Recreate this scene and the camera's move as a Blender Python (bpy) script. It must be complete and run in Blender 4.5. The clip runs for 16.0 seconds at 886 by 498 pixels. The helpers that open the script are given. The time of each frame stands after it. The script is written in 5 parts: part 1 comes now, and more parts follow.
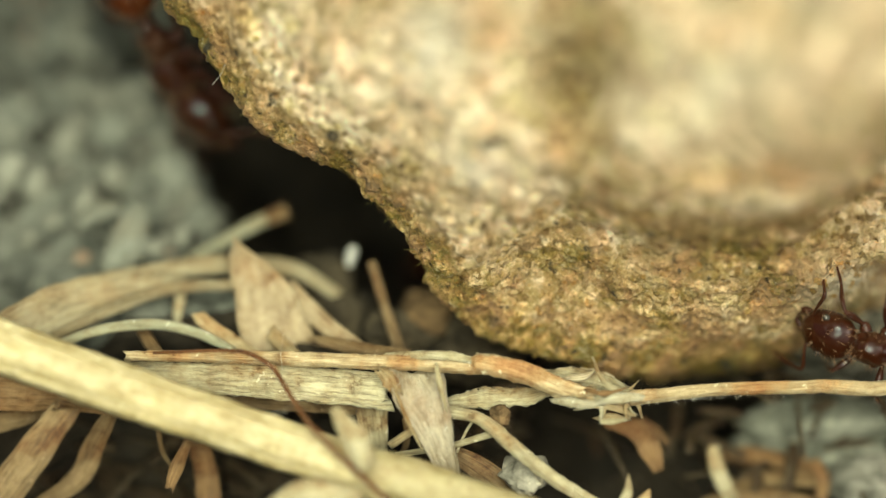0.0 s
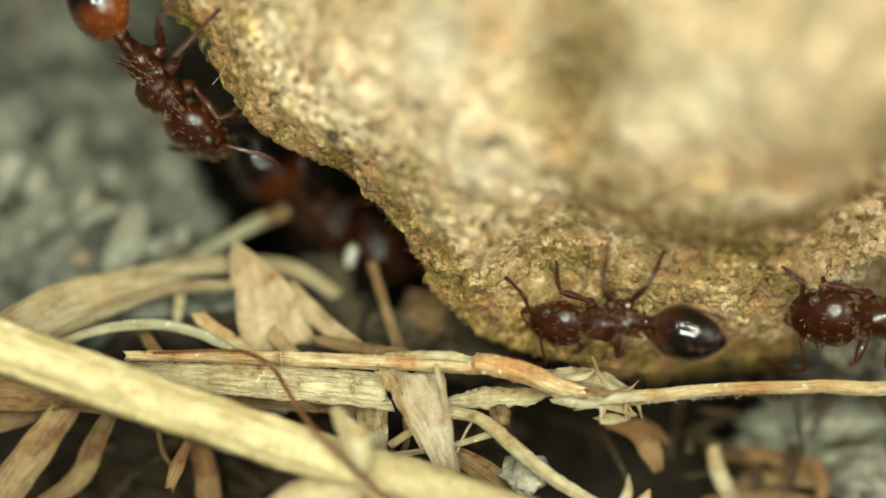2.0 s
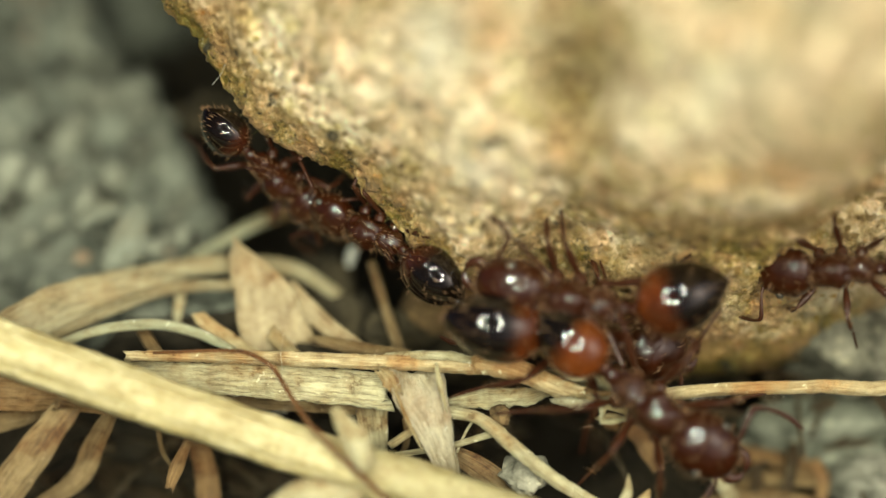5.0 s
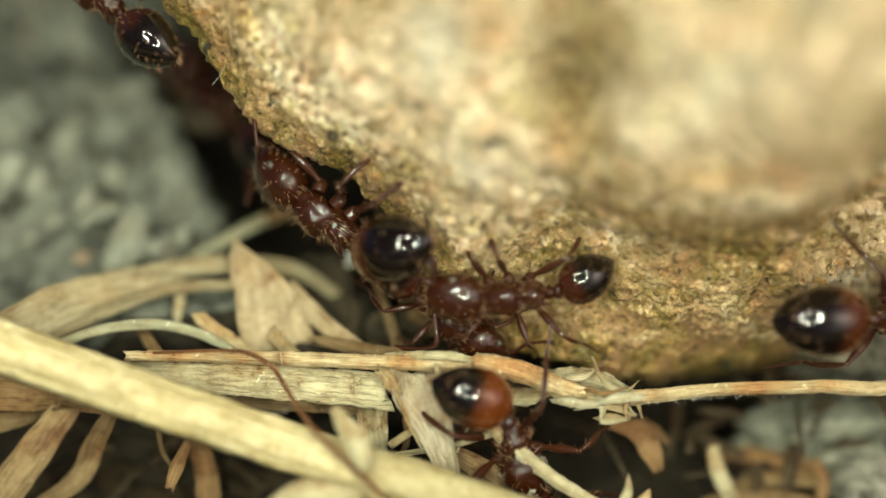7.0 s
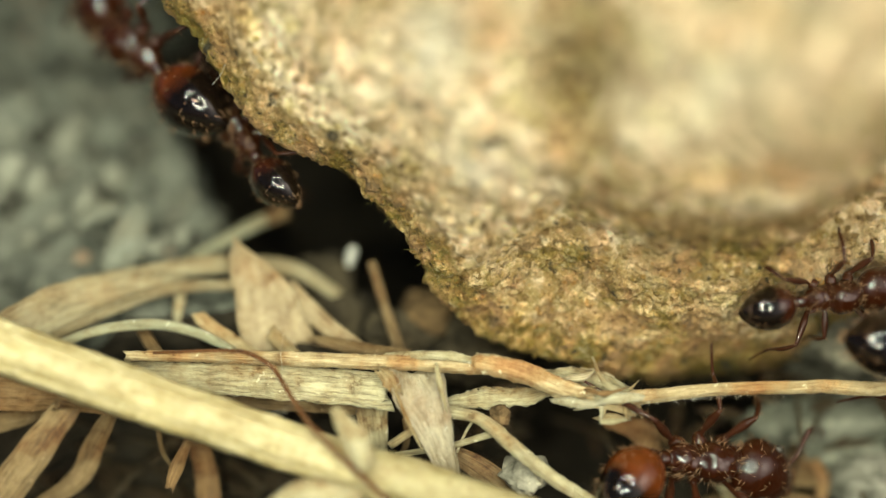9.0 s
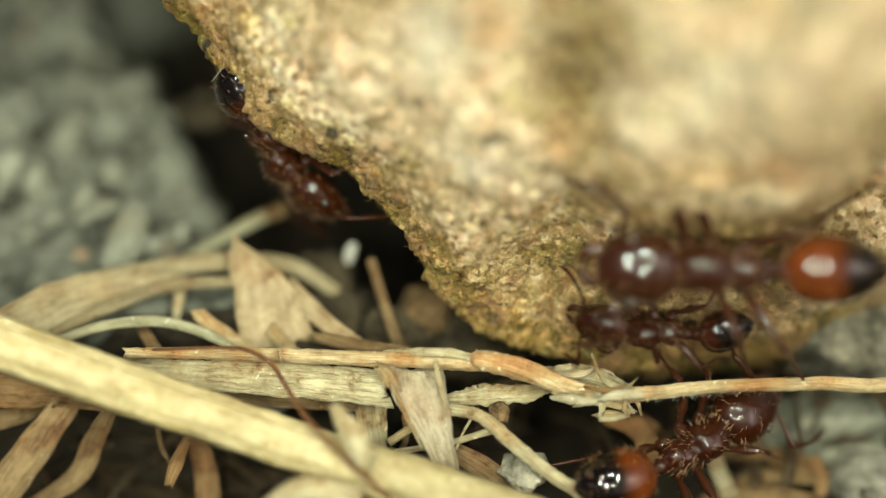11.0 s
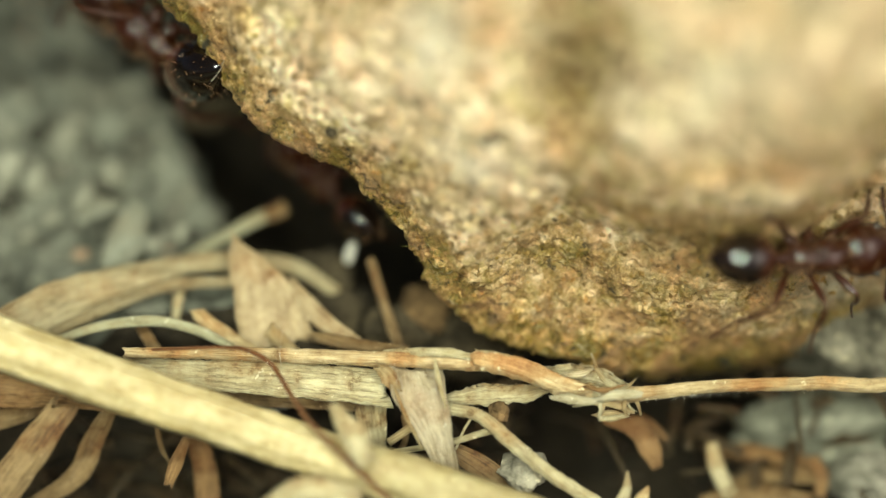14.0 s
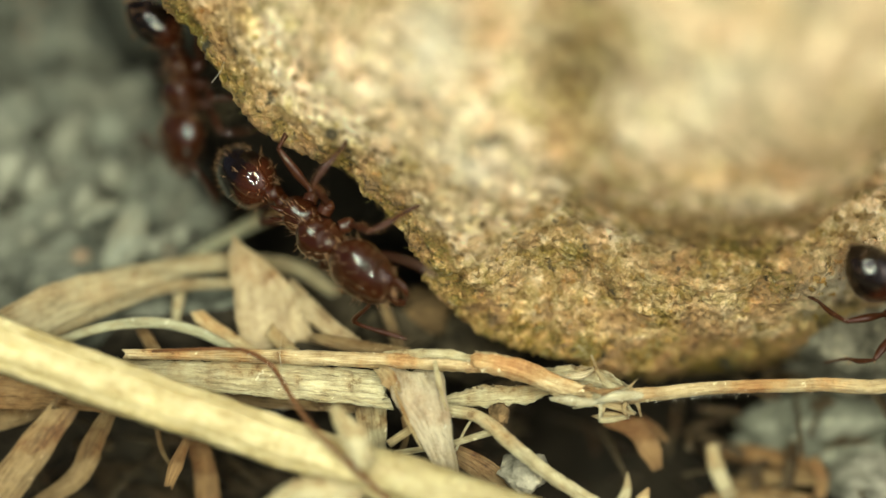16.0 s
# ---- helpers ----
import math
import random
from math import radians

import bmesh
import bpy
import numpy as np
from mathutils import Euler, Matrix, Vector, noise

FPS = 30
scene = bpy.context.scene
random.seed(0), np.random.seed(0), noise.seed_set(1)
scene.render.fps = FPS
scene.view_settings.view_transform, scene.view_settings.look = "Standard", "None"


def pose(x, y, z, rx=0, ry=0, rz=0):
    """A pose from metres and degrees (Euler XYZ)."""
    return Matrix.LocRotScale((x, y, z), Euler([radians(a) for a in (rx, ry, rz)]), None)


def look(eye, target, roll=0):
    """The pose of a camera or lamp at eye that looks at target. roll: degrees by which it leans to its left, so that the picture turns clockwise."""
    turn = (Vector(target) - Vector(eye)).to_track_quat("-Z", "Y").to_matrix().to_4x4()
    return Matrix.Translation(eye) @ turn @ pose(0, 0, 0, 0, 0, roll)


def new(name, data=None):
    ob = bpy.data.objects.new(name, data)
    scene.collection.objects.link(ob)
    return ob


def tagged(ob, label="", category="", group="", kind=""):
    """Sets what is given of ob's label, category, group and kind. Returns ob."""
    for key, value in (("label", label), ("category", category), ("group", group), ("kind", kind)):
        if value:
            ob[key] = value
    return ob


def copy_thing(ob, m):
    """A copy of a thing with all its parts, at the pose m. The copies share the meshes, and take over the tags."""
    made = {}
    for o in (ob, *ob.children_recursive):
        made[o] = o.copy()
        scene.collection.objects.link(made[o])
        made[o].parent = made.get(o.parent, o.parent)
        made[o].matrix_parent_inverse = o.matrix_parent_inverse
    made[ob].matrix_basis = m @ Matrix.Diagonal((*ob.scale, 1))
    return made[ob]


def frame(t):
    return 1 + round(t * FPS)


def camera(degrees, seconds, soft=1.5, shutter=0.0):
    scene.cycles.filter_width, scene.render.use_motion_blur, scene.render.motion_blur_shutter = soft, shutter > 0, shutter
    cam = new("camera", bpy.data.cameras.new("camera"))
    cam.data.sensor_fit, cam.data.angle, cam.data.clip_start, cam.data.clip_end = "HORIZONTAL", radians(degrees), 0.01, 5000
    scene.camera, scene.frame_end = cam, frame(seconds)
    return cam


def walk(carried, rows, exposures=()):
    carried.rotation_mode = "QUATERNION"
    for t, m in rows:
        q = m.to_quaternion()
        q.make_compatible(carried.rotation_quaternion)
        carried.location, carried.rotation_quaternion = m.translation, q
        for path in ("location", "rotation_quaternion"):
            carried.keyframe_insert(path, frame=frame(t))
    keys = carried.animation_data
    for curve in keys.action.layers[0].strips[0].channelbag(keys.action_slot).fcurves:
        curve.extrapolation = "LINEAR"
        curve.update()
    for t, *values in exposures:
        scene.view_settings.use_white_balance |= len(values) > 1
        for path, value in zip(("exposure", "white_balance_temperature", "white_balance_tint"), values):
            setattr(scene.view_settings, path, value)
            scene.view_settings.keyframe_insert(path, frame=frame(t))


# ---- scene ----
MM = 0.001
REACH = 70.57          # mm from the lens to the plane of sharpness
SLANT = radians(45)    # how steeply the lens looks down
ORIGIN = Vector((0, 0, 4.5))
RIGHT = Vector((1, 0, 0))
UP = Vector((0, math.sin(SLANT), math.cos(SLANT)))
OUT = Vector((0, -math.cos(SLANT), math.sin(SLANT)))


def at(u, v, w):
    """Millimetres in the slanted work plane (across, up the slope, out of it) to world millimetres."""
    return ORIGIN + u * RIGHT + v * UP + w * OUT


# camera and its walk: a macro lens on a low stand, that is nudged once
cam = camera(24, 16.0, soft=1.35, shutter=0.3)
cam.data.dof.use_dof = True
cam.data.dof.focus_distance = REACH * MM
cam.data.dof.aperture_fstop = 11.0


def eye(du, dv, tilt=0.0):
    p = at(du, dv, REACH) * MM
    q = (at(du, dv, 0) + UP * tilt) * MM
    return look(p, q)


walk(cam, [(0.0, eye(0, 0)), (9.2, eye(0, 0)), (11.3, eye(0.03, -0.10, -0.01)), (15.2, eye(0.04, -0.10, -0.01)), (16.0, eye(0.035, -0.055, -0.005))])

# light: open shade under the sky, and the ring of nine small lamps round the lens
world = bpy.data.worlds.new("sky")
world.use_nodes = True
scene.world = world
sky = world.node_tree.nodes.new("ShaderNodeTexSky")
sky.sky_type, sky.sun_disc = "NISHITA", False
sky.dust_density, sky.air_density = 6.0, 0.6
sky.sun_elevation, sky.sun_rotation = radians(35), radians(120)
world.node_tree.links.new(sky.outputs[0], world.node_tree.nodes["Background"].inputs[0])
world.node_tree.nodes["Background"].inputs[1].default_value = 0.05

RING_POWER = 0.0128
for i in range(9):
    a = math.tau * (i + 0.5) / 9
    lamp = bpy.data.lights.new("ring_lamp", "AREA")
    lamp.shape, lamp.size, lamp.energy, lamp.color = "DISK", 3.2 * MM, RING_POWER, (0.968, 0.985, 0.765)
    ob = new("ring_lamp", lamp)
    ob.matrix_world = look(at(25 * math.cos(a), 11 + 25 * math.sin(a), REACH - 4) * MM, at(0, 0, 0) * MM)

scene.view_settings.exposure = 0.0


# ---- small tools ----
def hashed(ix, iy, iz, seed):
    h = (ix * 374761393 + iy * 668265263 + iz * 1274126177 + seed * 974711) & 0xFFFFFFFF
    h = ((h ^ (h >> 13)) * 1274126177) & 0xFFFFFFFF
    return ((h ^ (h >> 16)) & 0xFFFF) / 65535.0


def vnoise(p, size, seed=0):
    """Smooth value noise, -1 to 1, over an (n, 3) array; size: mm of one cell."""
    q = np.asarray(p, dtype=float) / size + 1000.0
    i = np.floor(q).astype(np.int64)
    f = q - i
    f = f * f * (3 - 2 * f)
    total = 0
    for dx in (0, 1):
        for dy in (0, 1):
            for dz in (0, 1):
                k = (f[:, 0] if dx else 1 - f[:, 0]) * (f[:, 1] if dy else 1 - f[:, 1]) * (f[:, 2] if dz else 1 - f[:, 2])
                total = total + k * hashed(i[:, 0] + dx, i[:, 1] + dy, i[:, 2] + dz, seed)
    return total * 2 - 1


def cells(p, size, seed=0):
    """Rounded grains: 1 in the middle of a grain, falling to 0 at its rim."""
    q = np.asarray(p, dtype=float) / size + 1000.0
    i = np.floor(q).astype(np.int64)
    best = np.full(len(q), 9.0)
    for dx in (-1, 0, 1):
        for dy in (-1, 0, 1):
            for dz in (-1, 0, 1):
                c = i + np.array((dx, dy, dz))
                o = np.stack([hashed(c[:, 0], c[:, 1], c[:, 2], seed + k) for k in range(3)], 1)
                best = np.minimum(best, ((c + o - q) ** 2).sum(1))
    return np.clip(1 - best, 0, 1)


def grid_faces(n, m, wrap=False):
    a = np.arange(n * m).reshape(n, m)
    b = np.roll(a, -1, 0) if wrap else a[1:]
    a = a if wrap else a[:-1]
    return np.stack([a[:, :-1], a[:, 1:], b[:, 1:], b[:, :-1]], -1).reshape(-1, 4)


def mesh_of(name, verts, faces, material, smooth=True):
    """A mesh from an array of places in millimetres."""
    me = bpy.data.meshes.new(name)
    me.from_pydata((np.asarray(verts) * MM).tolist(), [], [list(map(int, f)) for f in faces])
    me.materials.append(material)
    if smooth:
        me.shade_smooth()
        if len(faces[-1]) > 4:
            for q in me.polygons[-2:]:
                q.use_smooth = False
    me.update()
    return me


def spline(points, n):
    """n even places along a smooth curve through the points (any number of columns)."""
    p = np.array([list(q) for q in points], dtype=float)
    p = np.vstack([2 * p[0] - p[1], p, 2 * p[-1] - p[-2]])
    out = []
    for t in np.linspace(0, len(p) - 3 - 1e-6, n):
        i = int(t)
        f = t - i
        a, b, c, d = p[i], p[i + 1], p[i + 2], p[i + 3]
        out.append(0.5 * (2 * b + (c - a) * f + (2 * a - 5 * b + 4 * c - d) * f ** 2 + (3 * b - a - 3 * c + d) * f ** 3))
    return np.array(out)


def joined(pieces):
    verts, faces, count = [], [], 0
    for v, f in pieces:
        verts.append(v)
        faces += [tuple(int(i) + count for i in q) for q in f]
        count += len(v)
    return np.concatenate(verts), faces


def bristle(base, tip, thick=0.011):
    base, tip = np.array(base), np.array(tip)
    d = Vector(tip - base).normalized()
    s = d.orthogonal().normalized()
    u = d.cross(s)
    ring = [base + thick * (np.array(s) * math.cos(a) + np.array(u) * math.sin(a)) for a in (0, 2.1, 4.2)]
    return np.array([*ring, tip]), [(0, 1, 3), (1, 2, 3), (2, 0, 3)]


# ---- materials ----
def material(name, rough=0.6, spec=0.5):
    m = bpy.data.materials.new(name)
    m.use_nodes = True
    b = m.node_tree.nodes["Principled BSDF"]
    b.inputs["Roughness"].default_value = rough
    b.inputs["Specular IOR Level"].default_value = spec
    return m, m.node_tree, b


def ramp(nt, fac, stops):
    r = nt.nodes.new("ShaderNodeValToRGB")
    while len(r.color_ramp.elements) < len(stops):
        r.color_ramp.elements.new(0.5)
    for e, (p, c) in zip(r.color_ramp.elements, stops):
        e.position, e.color = p, (*c, 1)
    nt.links.new(fac, r.inputs[0])
    return r.outputs[0]


def noise_tex(nt, vec, scale, detail=4, rough=0.6):
    n = nt.nodes.new("ShaderNodeTexNoise")
    n.inputs["Scale"].default_value, n.inputs["Detail"].default_value, n.inputs["Roughness"].default_value = scale, detail, rough
    nt.links.new(vec, n.inputs["Vector"])
    return n.outputs["Fac"]


def voronoi_tex(nt, vec, scale, feature="F1", what="Distance"):
    n = nt.nodes.new("ShaderNodeTexVoronoi")
    n.feature = feature
    n.inputs["Scale"].default_value = scale
    nt.links.new(vec, n.inputs["Vector"])
    return n.outputs[what]


def mix(nt, fac, a, b, kind="MIX"):
    n = nt.nodes.new("ShaderNodeMix")
    n.data_type, n.blend_type = "RGBA", kind
    for socket, value in ((n.inputs[0], fac), (n.inputs[6], a), (n.inputs[7], b)):
        if isinstance(value, (int, float)):
            socket.default_value = value
        elif isinstance(value, tuple):
            socket.default_value = (*value, 1)
        else:
            nt.links.new(value, socket)
    return n.outputs[2]


def bump(nt, bsdf, height, dist, strength=0.6):
    n = nt.nodes.new("ShaderNodeBump")
    n.inputs["Strength"].default_value, n.inputs["Distance"].default_value = strength, dist
    nt.links.new(height, n.inputs["Height"])
    nt.links.new(n.outputs[0], bsdf.inputs["Normal"])


def coords(nt, kind="Object"):
    return nt.nodes.new("ShaderNodeTexCoord").outputs[kind]


def rock_material(name="sandstone", loose=False):
    m, nt, b = material(name, 0.8, 0.25)
    c = coords(nt)
    grain = noise_tex(nt, c, 1700, 7, 0.75)
    base = ramp(nt, grain, [(0.33, (0.19, 0.15, 0.075)), (0.41, (0.53, 0.425, 0.28)), (0.50, (0.825, 0.72, 0.555)), (0.62, (0.96, 0.89, 0.79))])
    # broad cream and tan clouding
    pale = ramp(nt, noise_tex(nt, c, 190, 3, 0.5), [(0.34, (0.78, 0.70, 0.55)), (0.44, (1.02, 0.97, 0.88)), (0.54, (1.2, 1.19, 1.15))])
    col = mix(nt, 1.0, base, pale, "MULTIPLY")
    rust = ramp(nt, noise_tex(nt, c, 330, 4), [(0.56, (1, 1, 1)), (0.70, (1.0, 0.88, 0.76))])
    col = mix(nt, 1.0, col, rust, "MULTIPLY")
    # pinkish, olive and white grains in patches
    hue = ramp(nt, noise_tex(nt, c, 1050, 4, 0.6), [(0.36, (0.82, 0.84, 0.62)), (0.44, (0.98, 1.0, 0.95)), (0.52, (1.01, 1.0, 0.98)), (0.64, (1.02, 0.88, 0.78))])
    col = mix(nt, 0.85, col, hue, "MULTIPLY")
    tint = nt.nodes.new("ShaderNodeSeparateColor")
    nt.links.new(voronoi_tex(nt, c, 4300, "F1", "Color"), tint.inputs[0])
    grains = ramp(nt, tint.outputs[0], [(0.0, (0.35, 0.28, 0.18)), (0.2, (0.80, 0.72, 0.58)), (0.75, (1.05, 1.0, 0.92)), (0.97, (1.35, 1.3, 1.2))])
    col = mix(nt, 1.0, col, grains, "MULTIPLY")
    # ochre and olive crust along the lower rim; worn hollow's shade painted dark olive
    crust = nt.nodes.new("ShaderNodeAttribute")
    crust.attribute_name = "crust"
    brown = nt.nodes.new("ShaderNodeMath")
    brown.operation = "MULTIPLY"
    brown.inputs[1].default_value = 0.9
    nt.links.new(crust.outputs["Fac"], brown.inputs[0])
    col = mix(nt, brown.outputs[0], col, mix(nt, 1.0, col, (0.60, 0.47, 0.25), "MULTIPLY"))
    patch = nt.nodes.new("ShaderNodeMath")
    patch.operation = "MULTIPLY"
    nt.links.new(ramp(nt, noise_tex(nt, c, 1000, 7, 0.8), [(0.42, (0, 0, 0)), (0.54, (1, 1, 1))]), patch.inputs[0])
    nt.links.new(crust.outputs["Fac"], patch.inputs[1])
    moss = ramp(nt, noise_tex(nt, c, 1300, 6, 0.75), [(0.36, (0.03, 0.026, 0.012)), (0.44, (0.15, 0.115, 0.035)), (0.50, (0.36, 0.23, 0.065)), (0.57, (0.22, 0.18, 0.045)), (0.65, (0.52, 0.43, 0.26))])
    col = mix(nt, patch.outputs[0], col, moss)
    # islands of olive lichen and of bare pinkish stone in the crust
    islands = noise_tex(nt, c, 620, 6, 0.7)
    for stops, colour in (([(0.555, (0, 0, 0)), (0.60, (0.75, 0.75, 0.75))], (0.27, 0.235, 0.045)), ([(0.43, (0.8, 0.8, 0.8)), (0.49, (0, 0, 0))], (0.56, 0.39, 0.235))):
        part_of = nt.nodes.new("ShaderNodeMath")
        part_of.operation = "MULTIPLY"
        nt.links.new(ramp(nt, islands, stops), part_of.inputs[0])
        nt.links.new(crust.outputs["Fac"], part_of.inputs[1])
        col = mix(nt, part_of.outputs[0], col, mix(nt, 0.6, colour, mix(nt, 1.0, col, (1.6, 1.6, 1.6), "MULTIPLY"), "MULTIPLY"))
    stain_shade = nt.nodes.new("ShaderNodeAttribute")
    stain_shade.attribute_name = "stain_shade"
    col = mix(nt, stain_shade.outputs["Fac"], col, mix(nt, 1.0, col, (0.44, 0.40, 0.27), "MULTIPLY"))
    rusty = nt.nodes.new("ShaderNodeAttribute")
    rusty.attribute_name = "rusty"
    col = mix(nt, rusty.outputs["Fac"], col, mix(nt, 1.0, col, (0.94, 0.74, 0.58), "MULTIPLY"))
    chalk_sun = nt.nodes.new("ShaderNodeAttribute")
    chalk_sun.attribute_name = "chalk_sun"
    col = mix(nt, chalk_sun.outputs["Fac"], col, (0.84, 0.77, 0.60))
    speck = ramp(nt, noise_tex(nt, c, 1500, 4, 0.65), [(0.62, (0, 0, 0)), (0.69, (1, 1, 1))])
    col = mix(nt, speck, col, (0.07, 0.055, 0.03))
    pit = ramp(nt, noise_tex(nt, c, 560, 2, 0.5), [(0.71, (0, 0, 0)), (0.74, (0.85, 0.85, 0.85))])
    col = mix(nt, pit, col, (0.05, 0.05, 0.04))
    if loose:
        # each grain has its own mineral colour
        geo = nt.nodes.new("ShaderNodeNewGeometry")
        mineral = ramp(nt, geo.outputs["Random Per Island"], [(0.0, (0.22, 0.19, 0.13)), (0.06, (0.50, 0.43, 0.29)), (0.14, (0.88, 0.80, 0.64)), (0.6, (1.08, 1.04, 0.96)), (0.74, (1.05, 0.84, 0.58)), (0.84, (0.72, 0.70, 0.38)), (0.92, (1.2, 1.2, 1.18)), (1.0, (1.35, 1.35, 1.3))])
        col = mix(nt, 0.9, col, mineral, "MULTIPLY")
        b.inputs["Roughness"].default_value = 0.45
    nt.links.new(col, b.inputs["Base Color"])
    fine = nt.nodes.new("ShaderNodeMath")
    nt.links.new(grain, fine.inputs[0])
    nt.links.new(noise_tex(nt, c, 5200, 4, 0.7), fine.inputs[1])
    bump(nt, b, fine.outputs[0], 0.0004, 1.0)
    return m


def soil_material(name, dark, light, blue=0.0):
    m, nt, b = material(name, 0.9, 0.25)
    c = coords(nt)
    n = noise_tex(nt, c, 520, 7, 0.75)
    mid = tuple((x + y) / 2 for x, y in zip(dark, light))
    col = ramp(nt, n, [(0.39, dark), (0.5, mid), (0.61, light)])
    fleck = ramp(nt, noise_tex(nt, c, 2600, 2), [(0.62, (1, 1, 1)), (0.70, (1.7, 1.65, 1.5))])
    col = mix(nt, 1.0, col, fleck, "MULTIPLY")
    nt.links.new(col, b.inputs["Base Color"])
    bump(nt, b, noise_tex(nt, c, 1800, 5, 0.7), 0.0003, 0.8)
    return m


def straw_material(name, dark, mid, light, rough=0.55, shine=0.4, fibre=26.0, soiled=0.9, clear=0.0, rust=((0.35, (0.92, 0.62, 0.38)), (0.43, (1.02, 0.92, 0.78)), (0.51, (1.05, 1.06, 1.0)), (0.62, (1.14, 1.18, 1.16)))):
    """Dry plant fibre: streaks along the length, blotches, and a shift from piece to piece."""
    m, nt, b = material(name, rough, shine)
    uv = coords(nt, "UV")
    obj = coords(nt)

    def stretched(across, along, detail):
        mp = nt.nodes.new("ShaderNodeMapping")
        nt.links.new(uv, mp.inputs[0])
        mp.inputs["Scale"].default_value = (across, along, 1)
        return noise_tex(nt, mp.outputs[0], 1.0, detail, 0.7)

    streak = stretched(fibre * 1.5, 0.8, 5)
    soft_dark = tuple(0.3 * a + 0.7 * b for a, b in zip(dark, mid))
    pale = tuple(0.5 * a + 0.5 * b for a, b in zip(mid, light))
    col = ramp(nt, streak, [(0.24, dark), (0.36, soft_dark), (0.48, pale), (0.60, light)])
    col = mix(nt, 0.8, col, ramp(nt, stretched(fibre * 0.22, 0.35, 3), [(0.35, (0.78, 0.73, 0.65)), (0.5, (1.0, 0.99, 0.97)), (0.62, (1.18, 1.18, 1.15))]), "MULTIPLY")
    # bleached and rusty stretches, then fine soiling
    bleach = ramp(nt, noise_tex(nt, obj, 330, 5, 0.65), rust)
    col = mix(nt, soiled, col, bleach, "MULTIPLY")
    stain_shade = ramp(nt, noise_tex(nt, obj, 1300, 6, 0.75), [(0.33, (0.34, 0.25, 0.16)), (0.43, (0.86, 0.81, 0.74)), (0.6, (1.12, 1.10, 1.06))])
    col = mix(nt, soiled, col, stain_shade, "MULTIPLY")
    dust = ramp(nt, noise_tex(nt, obj, 3600, 2, 0.5), [(0.69, (0, 0, 0)), (0.74, (1, 1, 1))])
    col = mix(nt, dust, col, tuple(min(0.8, x * 1.5) for x in light))
    info = nt.nodes.new("ShaderNodeObjectInfo")
    shift = ramp(nt, info.outputs["Random"], [(0.0, (0.85, 0.82, 0.78)), (1.0, (1.08, 1.06, 1.03))])
    col = mix(nt, 1.0, col, shift, "MULTIPLY")
    nt.links.new(col, b.inputs["Base Color"])
    b.inputs["Transmission Weight"].default_value = clear
    b.inputs["Subsurface Weight"].default_value = 0.2
    b.inputs["Subsurface Radius"].default_value = (1.0, 0.8, 0.5)
    b.inputs["Subsurface Scale"].default_value = 0.00025
    rough_mix = nt.nodes.new("ShaderNodeMath")
    nt.links.new(streak, rough_mix.inputs[0])
    nt.links.new(noise_tex(nt, obj, 2600, 5, 0.7), rough_mix.inputs[1])
    bump(nt, b, rough_mix.outputs[0], 0.00014, 0.8)
    return m


def shell_material(name, front, back, rough=0.2, relief=0.4, from_tail=-0.0008, coat=0.0, blotch=0.0):
    """Polished insect shell, whose colour changes from the front of the part to its rear."""
    m, nt, b = material(name, rough, 0.5 - 0.42 * min(1.0, coat))
    c = coords(nt)
    sep = nt.nodes.new("ShaderNodeSeparateXYZ")
    nt.links.new(c, sep.inputs[0])
    mr = nt.nodes.new("ShaderNodeMapRange")
    mr.inputs["From Min"].default_value, mr.inputs["From Max"].default_value = from_tail, from_tail + 0.0004
    edge = nt.nodes.new("ShaderNodeMath")
    edge.operation = "MULTIPLY_ADD"
    edge.inputs[1].default_value, edge.inputs[2].default_value = 0.0006, -0.0003
    nt.links.new(noise_tex(nt, c, 1800, 3), edge.inputs[0])
    shift = nt.nodes.new("ShaderNodeMath")
    nt.links.new(sep.outputs[0], shift.inputs[0])
    nt.links.new(edge.outputs[0], shift.inputs[1])
    nt.links.new(shift.outputs[0], mr.inputs[0])
    col = mix(nt, mr.outputs[0], back, front)
    if blotch:
        # a dark saddle along the back, with ragged blotches down the sides
        saddle = nt.nodes.new("ShaderNodeMath")
        saddle.operation = "MULTIPLY_ADD"
        saddle.inputs[1].default_value = 260.0
        nt.links.new(sep.outputs[2], saddle.inputs[0])
        nt.links.new(noise_tex(nt, c, 900, 3), saddle.inputs[2])
        dark = ramp(nt, saddle.outputs[0], [(0.52, (0, 0, 0)), (0.68, (blotch, blotch, blotch))])
        col = mix(nt, dark, col, back)
    col = mix(nt, 0.5, col, ramp(nt, noise_tex(nt, c, 3000, 4), [(0.35, (0.6, 0.55, 0.5)), (0.65, (1.2, 1.1, 1.0))]), "MULTIPLY")
    nt.links.new(col, b.inputs["Base Color"])
    bump(nt, b, noise_tex(nt, c, 6000, 4, 0.7), 0.00009, relief)
    b.inputs["Coat Weight"].default_value, b.inputs["Coat Roughness"].default_value = coat, 0.04
    return m


SANDSTONE = rock_material()
GRIT = rock_material("sand_grit", True)
MOSS = soil_material("moss", (0.06, 0.06, 0.015), (0.22, 0.20, 0.06))


